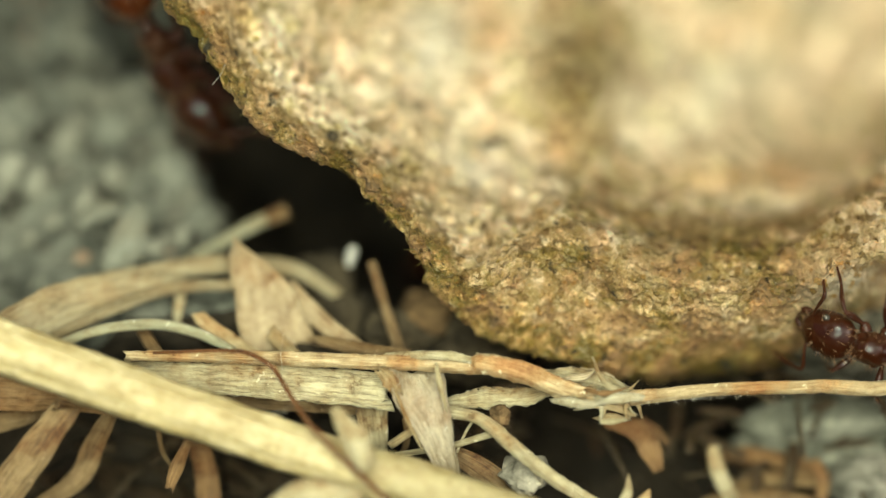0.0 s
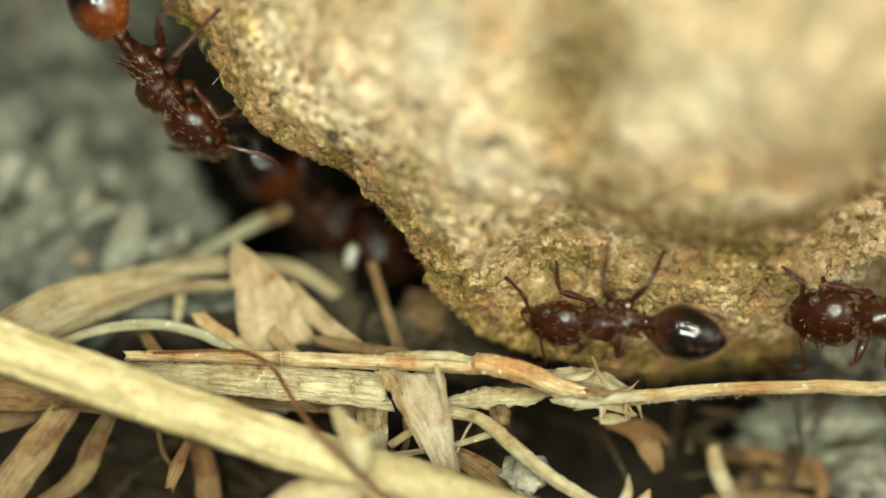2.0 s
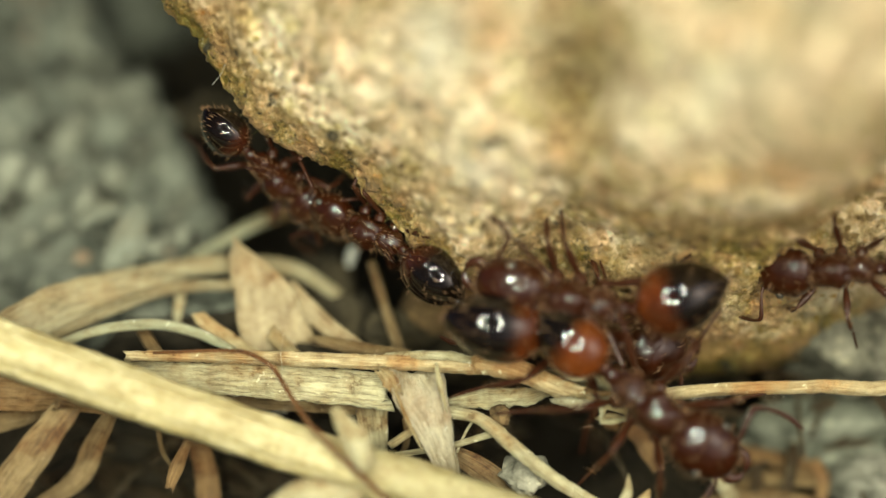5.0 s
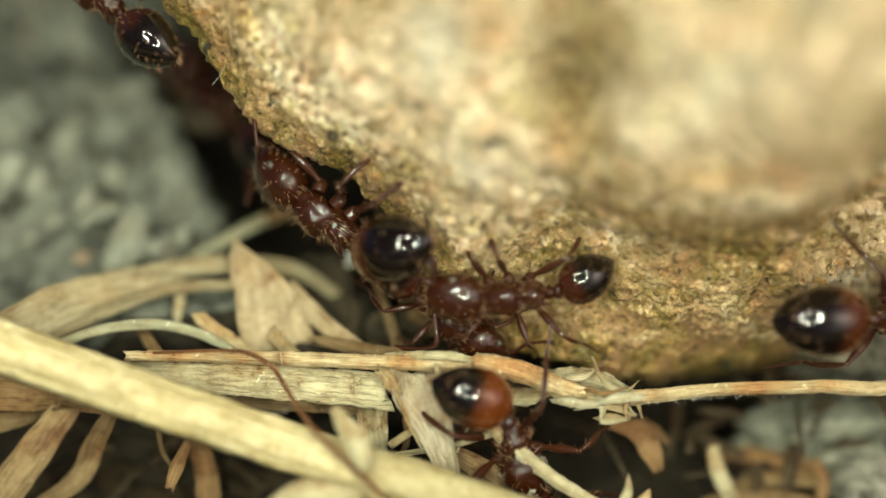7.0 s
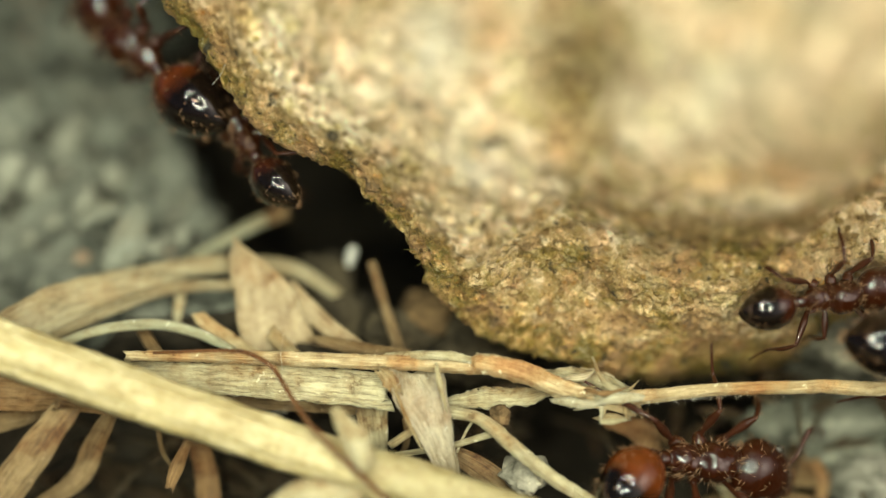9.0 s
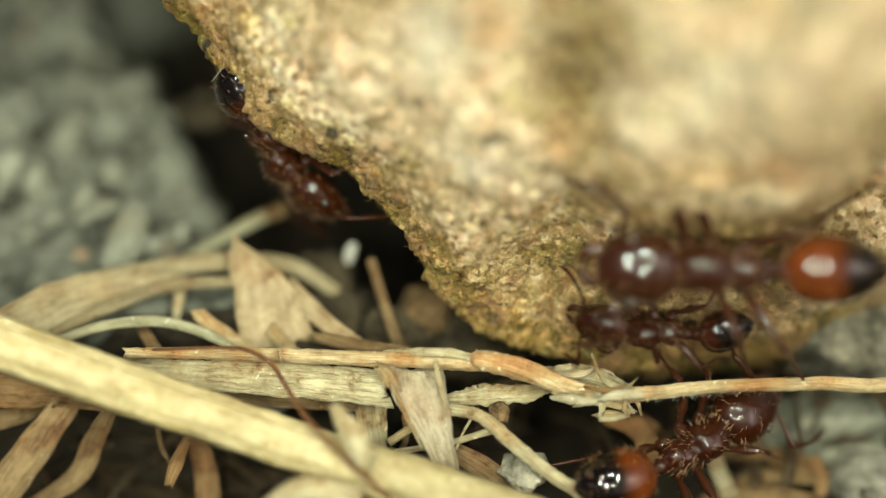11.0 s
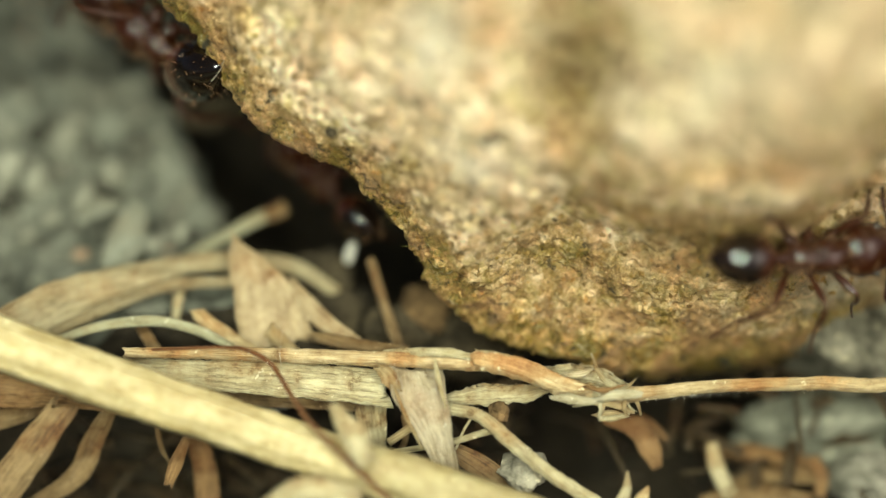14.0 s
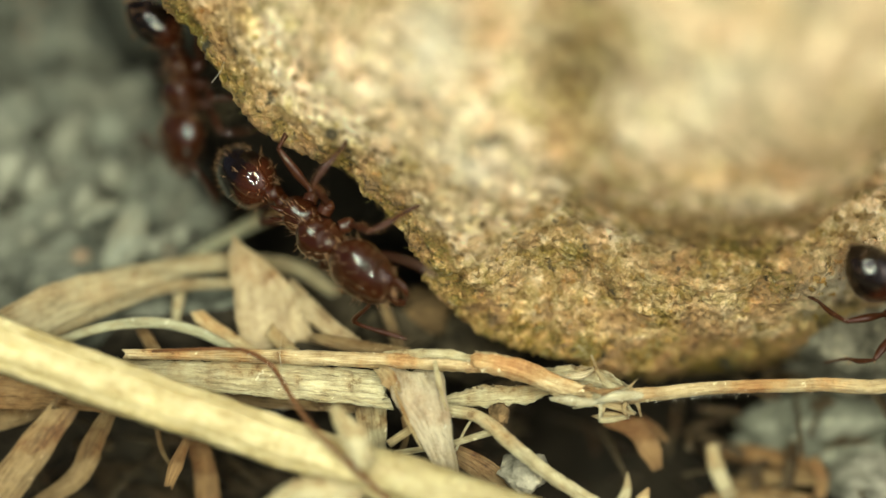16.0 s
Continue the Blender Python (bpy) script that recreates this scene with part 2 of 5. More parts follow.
def crumb_material():
    m, nt, b = material("soil_crumb", 0.9, 0.25)
    geo = nt.nodes.new("ShaderNodeNewGeometry")
    col = ramp(nt, geo.outputs["Random Per Island"], [(0.0, (0.03, 0.03, 0.022)), (0.35, (0.13, 0.13, 0.105)), (0.7, (0.24, 0.245, 0.195)), (0.93, (0.31, 0.32, 0.26)), (0.96, (0.34, 0.24, 0.17)), (1.0, (0.22, 0.15, 0.09))])
    col = mix(nt, 0.8, col, ramp(nt, noise_tex(nt, coords(nt), 1500, 4), [(0.35, (0.55, 0.55, 0.52)), (0.65, (1.15, 1.15, 1.1))]), "MULTIPLY")
    nt.links.new(col, b.inputs["Base Color"])
    bump(nt, b, noise_tex(nt, coords(nt), 2500, 4), 0.0002, 0.8)
    return m


CRUMB = crumb_material()
SOIL = soil_material("grey_soil", (0.0405, 0.0432, 0.034), (0.217, 0.23, 0.182))
GREY_CLOD = soil_material("grey_clod", (0.0837, 0.0884, 0.0651), (0.27, 0.279, 0.214))
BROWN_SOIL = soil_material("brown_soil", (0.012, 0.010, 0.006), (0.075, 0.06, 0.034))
OLIVE_STONE = soil_material("olive_stone", (0.05, 0.048, 0.034), (0.24, 0.225, 0.165))
WHITE_GRAIN = soil_material("white_grain", (0.55, 0.56, 0.47), (0.82, 0.82, 0.72))
PALE_DULL = soil_material("pale_dull", (0.13, 0.125, 0.095), (0.36, 0.34, 0.26))
GREY_PALE = soil_material("grey_pale", (0.08, 0.08, 0.06), (0.34, 0.33, 0.265))
# near-black tone that stands in for shade in the hollows
SHADE_SOIL = soil_material("shade_toned_soil", (0.008, 0.0068, 0.0045), (0.042, 0.034, 0.021))
BROWN_STONE = soil_material("brown_stone", (0.07, 0.045, 0.02), (0.20, 0.13, 0.06))
STRAW_YELLOW = straw_material("yellow_straw", (0.31, 0.25, 0.105), (0.41, 0.345, 0.16), (0.58, 0.525, 0.32), 0.45, 0.5, 9, 0.24, rust=((0.35, (0.86, 0.80, 0.58)), (0.45, (1.0, 0.97, 0.86)), (0.53, (1.04, 1.04, 1.0)), (0.64, (1.10, 1.12, 1.12))))
STRAW_PALE = straw_material("pale_straw", (0.0828, 0.0699, 0.0405), (0.285, 0.253, 0.166), (0.488, 0.46, 0.324))
STRAW_TAN = straw_material("tan_straw", (0.11, 0.0718, 0.0324), (0.285, 0.212, 0.111), (0.478, 0.409, 0.263))
STALK = straw_material("orange_straw", (0.158, 0.093, 0.0377), (0.372, 0.27, 0.139), (0.577, 0.502, 0.335), rust=((0.38, (0.95, 0.60, 0.38)), (0.46, (1.0, 0.80, 0.60)), (0.53, (1.0, 0.98, 0.92)), (0.66, (1.15, 1.2, 1.2))))
STRAW_BROWN = straw_material("brown_straw", (0.045, 0.028, 0.012), (0.13, 0.088, 0.042), (0.245, 0.18, 0.098))
STRAW_WHITE = straw_material("bleached_straw", (0.17, 0.15, 0.0966), (0.40, 0.375, 0.267), (0.58, 0.565, 0.432), soiled=0.6)
STRAW_CLEAR = straw_material("clear_straw", (0.22, 0.17, 0.10), (0.40, 0.345, 0.24), (0.62, 0.575, 0.45), 0.35, 0.5, 14, 0.6, 0.35)
STRAW_DULL = straw_material("dull_straw", (0.101, 0.0828, 0.0469), (0.221, 0.191, 0.118), (0.368, 0.336, 0.226), soiled=0.55)
STRAW_RUST = straw_material("rusty_straw", (0.05, 0.027, 0.011), (0.155, 0.09, 0.04), (0.27, 0.175, 0.085))
STRAW_OLIVE = straw_material("olive_straw", (0.20, 0.165, 0.075), (0.29, 0.25, 0.12), (0.37, 0.33, 0.19), 0.5, 0.5, 6, 0.3)
STRAW_GREY = straw_material("grey_straw", (0.0552, 0.0616, 0.0506), (0.138, 0.153, 0.127), (0.221, 0.241, 0.202), soiled=0.4)
# straw brown darkened to carry the shade of the trough
STRAW_SHADE = straw_material("shade_toned_straw", (0.012, 0.009, 0.005), (0.045, 0.033, 0.018), (0.10, 0.075, 0.042))
STRAW_GREEN = straw_material("green_straw", (0.17, 0.175, 0.11), (0.31, 0.325, 0.225), (0.43, 0.445, 0.33), soiled=0.5)
LEAF_DRY = straw_material("dry_leaf", (0.14, 0.098, 0.054), (0.29, 0.228, 0.143), (0.41, 0.35, 0.236), fibre=9)
ROOT = straw_material("dark_root", (0.035, 0.014, 0.005), (0.09, 0.038, 0.013), (0.19, 0.085, 0.032), 0.4, 0.5, 26, 0.5)
HAIR = straw_material("white_hair", (0.4, 0.38, 0.3), (0.55, 0.53, 0.45), (0.7, 0.68, 0.6))
SHELL = shell_material("brown_shell", (0.025, 0.006, 0.0016), (0.025, 0.006, 0.0016), 0.3, 0.4, coat=0.9)
GASTER = shell_material("orange_gaster", (0.125, 0.031, 0.0057), (0.0045, 0.003, 0.002), 0.1, 0.05, -0.0012, coat=0.95, blotch=0.3)
GASTER_SPOT = shell_material("spotted_gaster", (0.105, 0.025, 0.0048), (0.0045, 0.0027, 0.002), 0.1, 0.05, -0.0009, coat=0.95, blotch=0.55)
GASTER_DARK = shell_material("dark_gaster", (0.032, 0.0085, 0.0035), (0.0055, 0.0035, 0.0025), 0.1, 0.03, coat=0.95)
LIMB = shell_material("limb_shell", (0.037, 0.0118, 0.005), (0.037, 0.0118, 0.005), 0.3, 0.12, coat=0.8)
BRISTLE = shell_material("bristle_shell", (0.24, 0.14, 0.07), (0.24, 0.14, 0.07), 0.3)
EYE = shell_material("eye_shell", (0.045, 0.042, 0.035), (0.045, 0.042, 0.035), 0.2)

# ---- the ground ----
TRENCH = [at(*p) for p in ((-11.80, 14.72, -8), (-7.76, 8.01, -7), (-5.27, 2.30, -6), (-2.95, -0.80, -5), (1.33, -3.42, -4), (7.40, -4.23, -4), (14.48, -4.02, -4))]
HOLES = [(at(*p), r, d) for p, r, d in (((-14.15, -2.72, -1.5), 2.2, 4), ((4.91, -7.16, -3), 3.2, 7), ((-10.85, -7.76, -3), 2.6, 6), ((-7.06, -8.16, -3), 2.2, 6), ((-2.13, -2.44, -5), 2.5, 4), ((9.42, -6.45, -4), 2.4, 4))]


def ground_height(x, y):
    p = np.stack([x, y, np.zeros_like(x)], 1)
    near = np.exp(-(x ** 2 + y ** 2) / 3600.0)
    z = 0.55 * vnoise(p, 4.5, 3) + 0.35 * vnoise(p, 1.7, 4) + 0.14 * vnoise(p, 0.7, 5) + 6.0 * (1 - near) * vnoise(p, 90, 6) + 0.3
    z = z + np.clip(-x - 6, 0, 8) * 0.10
    z = z + 0.2 * np.clip(y - 4, 0, 12) * np.clip((-x - 4) / 3, 0, 1) * np.clip((30 + x) / 8, 0, 1)
    # a trough under the litter
    fall = np.clip((-1.6 - y) / 1.6, 0, 1) * np.clip((y + 12.0) / 3.0, 0, 1) * np.clip((26 - np.abs(x)) / 4, 0, 1)
    z = z - 5.0 * fall * fall * (3 - 2 * fall)
    d = np.full(len(x), 1e9)
    rows = [[p + Vector((1.6, 1.35, 0)) * k for p in TRENCH] for k in range(4)]
    for a, b in [pair for row in rows for pair in zip(row, row[1:])]:
        ax, ay, bx, by = a.x, a.y, b.x, b.y
        t = np.clip(((x - ax) * (bx - ax) + (y - ay) * (by - ay)) / ((bx - ax) ** 2 + (by - ay) ** 2), 0, 1)
        d = np.minimum(d, np.hypot(x - ax - t * (bx - ax), y - ay - t * (by - ay)))
    z = z - 9.0 * np.exp(-(d / (2.3 - 0.03 * np.clip(y, 0, 25))) ** 4)
    for c, r, depth in HOLES:
        z = z - depth * np.exp(-(((x - c.x) ** 2 + (y - c.y) ** 2) / r ** 2) ** 1.5)
    return z


def build_ground():
    def axis(lo, hi, step):
        far = 1.28 ** np.arange(1, 38) * 2
        return np.concatenate([lo - far[::-1], np.arange(lo, hi, step), hi + far])
    xs, ys = axis(-23, 23, 0.16), axis(-20, 32, 0.18)
    gx, gy = np.meshgrid(xs, ys, indexing="ij")
    x, y = gx.ravel(), gy.ravel()
    z = ground_height(x, y)
    fine = (np.abs(x) < 24) & (np.abs(y - 6) < 28)
    z[fine] += 0.16 * cells(np.stack([x, y, z], 1)[fine], 0.8, 9)
    me = mesh_of("ground", np.stack([x, y, z], 1), grid_faces(len(xs), len(ys)), SOIL)
    me.materials.append(SHADE_SOIL)
    # hollows and soil under the litter: shade put in as a dark colour
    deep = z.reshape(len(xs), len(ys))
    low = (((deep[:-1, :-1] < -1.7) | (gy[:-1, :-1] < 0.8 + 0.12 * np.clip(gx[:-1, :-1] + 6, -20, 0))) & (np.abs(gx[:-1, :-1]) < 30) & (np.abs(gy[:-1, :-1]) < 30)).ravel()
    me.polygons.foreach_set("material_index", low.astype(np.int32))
    return tagged(new("ground", me), "grey crumbly soil, its hollows coloured dark as shade", "ground", kind="structure")


build_ground()


def lump(name, centre, radii, mat, label, category, seed=1, rough=0.16, group="", turn=(0, 0, 0)):
    """A rounded stone or clod of uneven shape."""
    n, m = 48, 30
    a, b = np.meshgrid(np.linspace(0, math.tau, n, endpoint=False), np.linspace(0.0, math.pi, m), indexing="ij")
    p = np.stack([np.cos(a) * np.sin(b), np.sin(a) * np.sin(b), np.cos(b)], -1).reshape(-1, 3)
    r = 1 + rough * 1.6 * vnoise(p, 0.8, seed) + rough * 0.8 * vnoise(p, 0.33, seed + 1) + rough * 0.35 * vnoise(p, 0.13, seed + 2)
    p = p * r[:, None] * np.array(radii)
    p = np.array([Euler([radians(t) for t in turn]).to_matrix() @ Vector(q) for q in p])
    ob = new(name, mesh_of(name, p, grid_faces(n, m, True), mat))
    ob.location = Vector(centre) * MM
    return tagged(ob, label, category, group)


# ---- the rock ----
def build_rock():
    # outline about the middle of the stone: degrees and radius
    rim = [(-8, 22), (20, 22), (55, 20), (90, 18), (125, 19), (155, 21), (172, 21.2), (182, 20.3), (186, 19.35), (192, 18.55), (197, 17.65),
           (205, 16.05), (211, 15.45), (218, 15.1), (223, 15.4), (231, 15.7), (241, 15.2), (251, 14.6), (262, 14.0), (270, 13.7), (275, 13.5), (280, 13.1), (286, 12.6), (293, 12.3), (315, 13), (352, 22)]
    deg = np.concatenate([np.arange(-8, 172, 1.5), np.arange(172, 305, 0.19), np.arange(305, 352, 1.5)])
    radius = np.interp(deg, [d for d, _ in rim], [r for _, r in rim])
    soft = np.convolve(np.pad(radius, 6, mode="edge"), np.ones(13) / 13, "valid")
    phi = np.radians(deg)
    front = np.concatenate([np.linspace(0.0, 0.35, 40, endpoint=False), np.linspace(0.35, 1.0, 210)])
    back = np.linspace(1.0, 0.0, 60)[1:]
    mu, mv = 10.83, 9.39
    under = np.clip((deg - 215) / 20, 0, 1)
    under = under * under * (3 - 2 * under)
    tuck = np.clip((deg - 242) / 26, 0, 1)
    tuck = tuck * tuck * (3 - 2 * tuck)
    edge = -0.3 - 1.5 * under - 2.6 * tuck
    rho = np.concatenate([front, back])
    is_back = np.concatenate([np.zeros(len(front), bool), np.ones(len(back), bool)])
    R, E, B, U, D = (np.repeat(a[:, None], len(rho), 1) for a in (soft, edge, under, phi, tuck))
    Q = np.repeat(rho[None], len(deg), 0)
    K = np.repeat(is_back[None], len(deg), 0)
    top = 13.5
    side = (top - E) * (1 - Q) ** 0.82
    s = np.clip((0.87 - Q) / 0.47, 0, 1)
    s = s * s * (3 - 2 * s)
    low = 1.6 * np.clip((1 - Q) / 0.24, 0, 1) ** 0.6 + s * 3.0 + np.clip((0.68 - Q) / 0.68, 0, 1) ** 0.8 * (top - E - 5.4)
    # the lower rim turns under
    low = low + 2.6 * D * np.clip((1 - Q) / 0.17, 0, 1) ** 0.75
    w = E + side * (1 - B) + low * B
    w = np.where(K, E - 17 * (1 - Q) ** 0.55, w)
    u, v = mu + R * Q * np.cos(U), mv + R * Q * np.sin(U)
    # a worn hollow and a shallow dip in the upper face
    for cu, cv, r, depth in ((HOLLOW_U, HOLLOW_V, 1.5, 3.2), (HOLLOW_U + 1.2, HOLLOW_V + 3.2, 2.6, 1.6), (HOLLOW_U + 6.5, HOLLOW_V - 0.5, 3.0, -1.2)):
        w = w - np.where(K, 0, depth * np.exp(-(((u - cu) ** 2 + (v - cv) ** 2) / r ** 2)))
    p = np.stack([u, v, w], -1)
    # relief along the surface normal
    du, dr = np.gradient(p, axis=0), np.gradient(p, axis=1)
    nrm = np.cross(dr, du)
    nrm /= np.linalg.norm(nrm, axis=-1, keepdims=True) + 1e-9
    flat = p.reshape(-1, 3)
    relief = 0.30 * vnoise(flat, 3.1, 21) + 0.20 * vnoise(flat, 1.2, 22) + 0.12 * vnoise(flat, 0.6, 23) + 0.06 * (cells(flat, 0.33, 24) - 0.5) + 0.10 * vnoise(flat, 0.24, 25) + 0.07 * vnoise(flat, 0.13, 26)
    fade = np.minimum(1, Q / 0.06).reshape(-1)
    flat = flat + nrm.reshape(-1, 3) * (relief * fade)[:, None]
    out = np.array([ORIGIN]) + flat[:, :1] * np.array([RIGHT]) + flat[:, 1:2] * np.array([UP]) + flat[:, 2:] * np.array([OUT])
    me = mesh_of("rock", out, grid_faces(len(deg), len(rho), True), SANDSTONE)
    crust = np.clip(1.5 - (1 - Q) * R / 0.9, 0, 1) + B * np.clip((1.45 + 0.8 * vnoise(flat, 1.1, 33).reshape(v.shape) - v) / 1.3, 0, 1) * np.clip((Q - 0.4) / 0.1, 0, 1) * 0.76
    crust = np.clip(crust + 0.4 * vnoise(flat, 1.6, 31).reshape(crust.shape) * (crust > 0.02), 0, 1)
    attr = me.attributes.new("crust", "FLOAT", "POINT")
    attr.data.foreach_set("value", crust.ravel().astype(np.float32))
    # shade of the worn hollow, put into the colour, fading out from its middle
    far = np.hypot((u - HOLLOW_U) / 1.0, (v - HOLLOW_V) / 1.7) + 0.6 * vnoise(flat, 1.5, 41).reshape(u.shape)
    stain_shade = np.clip(1.4 - far / 1.6, 0, 0.95)
    wander = vnoise(flat, 2.4, 43).reshape(u.shape)
    # rusty spots beside the hollow, a chalky patch and streak
    rusty = sum(np.exp(-(((u - cu) / a) ** 2 + ((v - cv) / b) ** 2)) for cu, cv, a, b in ((3.9, 3.5, 0.8, 0.9), (1.5, 7.0, 0.7, 1.2), (9.5, 2.2, 2.5, 0.5)))
    # the last of these is sunlight on the right corner, put into the colour
    chalk_sun = sum(np.exp(-(((u - cu) / a) ** 2 + ((v - cv + 0.6 * wander) / b) ** 2) * 1.5) for cu, cv, a, b in ((8.3, 4.6, 3.0, 1.4), (11.0, 7.6, 3.0, 1.0), (-0.5, 6.5, 1.6, 2.2), (1.0, 2.6, 1.6, 1.2), (13.9, -1.3, 1.8, 0.9)))
    for label, field in (("rusty", rusty * (0.8 + 0.5 * wander)), ("chalk_sun", chalk_sun * (0.6 + 0.4 * wander))):
        extra = me.attributes.new(label, "FLOAT", "POINT")
        extra.data.foreach_set("value", np.clip(np.where(K, 0, field), 0, 0.8).ravel().astype(np.float32))
    attr = me.attributes.new("stain_shade", "FLOAT", "POINT")
    attr.data.foreach_set("value", np.where(K, 0, stain_shade).ravel().astype(np.float32))
    rock = tagged(new("rock", me), "cream sandstone boulder with ochre and olive crust along its lower rim", "rock")
    # loose angular grains bedded in the near face
    rng = np.random.RandomState(12)
    ok = ((Q > 0.5) & ~K & (np.degrees(U) > 176) & (np.degrees(U) < 303)).reshape(-1)
    on_rim = ok & (((1 - Q) * R).reshape(-1) < 1.3)
    pick = np.concatenate([rng.choice(np.flatnonzero(ok), 5000, replace=False), rng.choice(np.flatnonzero(on_rim), 3600, replace=False)])
    g = (1 + 5 ** 0.5) / 2
    ico = np.array([(-1, g, 0), (1, g, 0), (-1, -g, 0), (1, -g, 0), (0, -1, g), (0, 1, g), (0, -1, -g), (0, 1, -g), (g, 0, -1), (g, 0, 1), (-g, 0, -1), (-g, 0, 1)]) / 1.9
    tri = np.array(((0, 11, 5), (0, 5, 1), (0, 1, 7), (0, 7, 10), (0, 10, 11), (1, 5, 9), (5, 11, 4), (11, 10, 2), (10, 7, 6), (7, 1, 8), (3, 9, 4), (3, 4, 2), (3, 2, 6), (3, 6, 8), (3, 8, 9), (4, 9, 5), (2, 4, 11), (6, 2, 10), (8, 6, 7), (9, 8, 1)))
    size = (np.where(np.arange(len(pick)) < 5000, 0.035, 0.022) + np.where(np.arange(len(pick)) < 5000, 0.12, 0.09) * rng.rand(len(pick)) ** 3.0)[:, None, None] * rng.uniform(0.6, 1.25, (len(pick), 1, 3))
    shape = ico[None] * size * (1 + rng.uniform(-0.3, 0.3, (len(pick), 12, 1)))
    verts = (shape + (out[pick] - 0.05 * (nrm.reshape(-1, 3)[pick] @ np.array([RIGHT, UP, OUT])))[:, None]).reshape(-1, 3)
    faces = (tri[None] + 12 * np.arange(len(pick))[:, None, None]).reshape(-1, 3)
    grains = new("sand_grit", mesh_of("sand_grit", verts, faces, GRIT, False))
    for label, field in (("crust", crust), ("stain_shade", stain_shade)):
        extra = grains.data.attributes.new(label, "FLOAT", "POINT")
        extra.data.foreach_set("value", np.repeat(field.reshape(-1)[pick], 12).astype(np.float32))
    grains.parent = rock
    tagged(grains, "coarse cream, tan and dark sand grains", kind="stuff")
    # short moss threads along the rim
    rim_ok = np.flatnonzero(((Q > 0.965) & ~K & (np.degrees(U) > 178) & (np.degrees(U) < 300)).reshape(-1))
    threads = []
    for i in rng.choice(rim_ok, 260, replace=False):
        if vnoise(flat[i:i + 1], 1.6, 77)[0] < 0.0:
            continue
        d = nrm.reshape(-1, 3)[i] + rng.normal(0, 0.6, 3)
        d = np.array(RIGHT) * d[0] + np.array(UP) * d[1] + np.array(OUT) * d[2]
        threads.append(bristle(out[i], out[i] + d / np.linalg.norm(d) * rng.uniform(0.15, 0.45)))
    moss = new("moss_threads", mesh_of("moss_threads", *joined(threads), MOSS, False))
    moss.parent = rock
    tagged(moss, "short olive moss threads", kind="stuff")
    return rock


HOLLOW_U, HOLLOW_V = 4.5, 5.0
build_rock()


# ---- litter ----
def strand(name, points, widths, thick, mat, label, category="straw", roll=0.0, cup=0.0, ragged=0.0, ribs=0, seed=0, group="", n=None, sides=14, parent=None, wobble=0.03, crusty=0.0):
    """A stem, blade or fibre along a smooth curve. Points in the work plane; widths in mm, spread along it;
    thick: thickness over width; roll turns its broad side; cup bends the section; ragged frays the ends; ribs run along."""
    pts = [at(*p) for p in points]
    total = sum((b - a).length for a, b in zip(pts, pts[1:]))
    n = n or max(14, min(120, int(total / 0.22)))
    line = spline(pts, n)
    wid = np.interp(np.linspace(0, 1, n), np.linspace(0, 1, len(widths)), widths)
    line = line + wobble * np.stack([vnoise(line, 1.3, seed + k) for k in range(3)], 1)
    tan = np.gradient(line, axis=0)
    tan /= np.linalg.norm(tan, axis=1, keepdims=True)
    verts, uvs = [], []
    length = np.concatenate([[0], np.cumsum(np.linalg.norm(np.diff(line, axis=0), axis=1))])
    rolls = np.interp(np.linspace(0, 1, n), np.linspace(0, 1, len(roll)), roll) if isinstance(roll, (list, tuple)) else np.full(n, roll)
    ang = np.linspace(0, math.tau, sides, endpoint=False)
    for i in range(n):
        t = Vector(tan[i])
        side = t.cross(OUT).normalized()
        up = side.cross(t).normalized()
        turn = Matrix.Rotation(radians(rolls[i]), 3, t)
        side, up = np.array(turn @ side), np.array(turn @ up)
        h = wid[i] / 2
        c, s = np.cos(ang), np.sin(ang)
        rib = 1 + (0.10 * np.cos(ribs * ang) if ribs else 0)
        along = np.stack([np.cos(ang), np.full(sides, length[i]), np.sin(ang) + seed * 7.0], 1)
        grit = 1 + (0.05 if thick > 0.55 else 0.09) * vnoise(along, 0.7, seed) + 0.04 * vnoise(along, 0.25, seed + 1) + crusty * vnoise(along, 0.13, seed + 2)
        a = np.sign(c) * np.abs(c) ** 0.8 * h * rib * grit
        b = s * h * thick * rib * grit + cup * h * (c ** 2 - 0.4)
        end = 0.0
        if ragged and i in (0, n - 1):
            end = ragged * vnoise(np.stack([c * 2, s * 0, np.full(sides, i + seed * 3.0)], 1), 0.35, seed + 5)
        p = line[i] + np.outer(a, side) + np.outer(b, up) + np.outer(np.ones(sides) * end, np.array(t) * (1 if i else -1))
        verts.append(p)
        uvs += [(k / sides, length[i]) for k in range(sides)]
    verts = np.concatenate(verts)
    faces = []
    for i in range(n - 1):
        for k in range(sides):
            a, b = i * sides + k, i * sides + (k + 1) % sides
            faces.append((a, a + sides, b + sides, b))
    faces += [tuple(range(sides)), tuple(range(n * sides - 1, (n - 1) * sides - 1, -1))]
    base = Vector(line[n // 2])
    if parent is not None:
        base = parent.location / MM
    me = mesh_of(name, verts - np.array([base]), faces, mat)
    layer = me.uv_layers.new(name="UVMap")
    loops = np.empty(len(me.loops), np.int32)
    me.loops.foreach_get("vertex_index", loops)
    layer.data.foreach_set("uv", np.array(uvs, np.float32)[loops].ravel())
    ob = new(name, me)
    if parent is None:
        ob.location = base * MM
        return tagged(ob, label, category, group)
    ob.parent = parent
    return tagged(ob, label) if label else ob


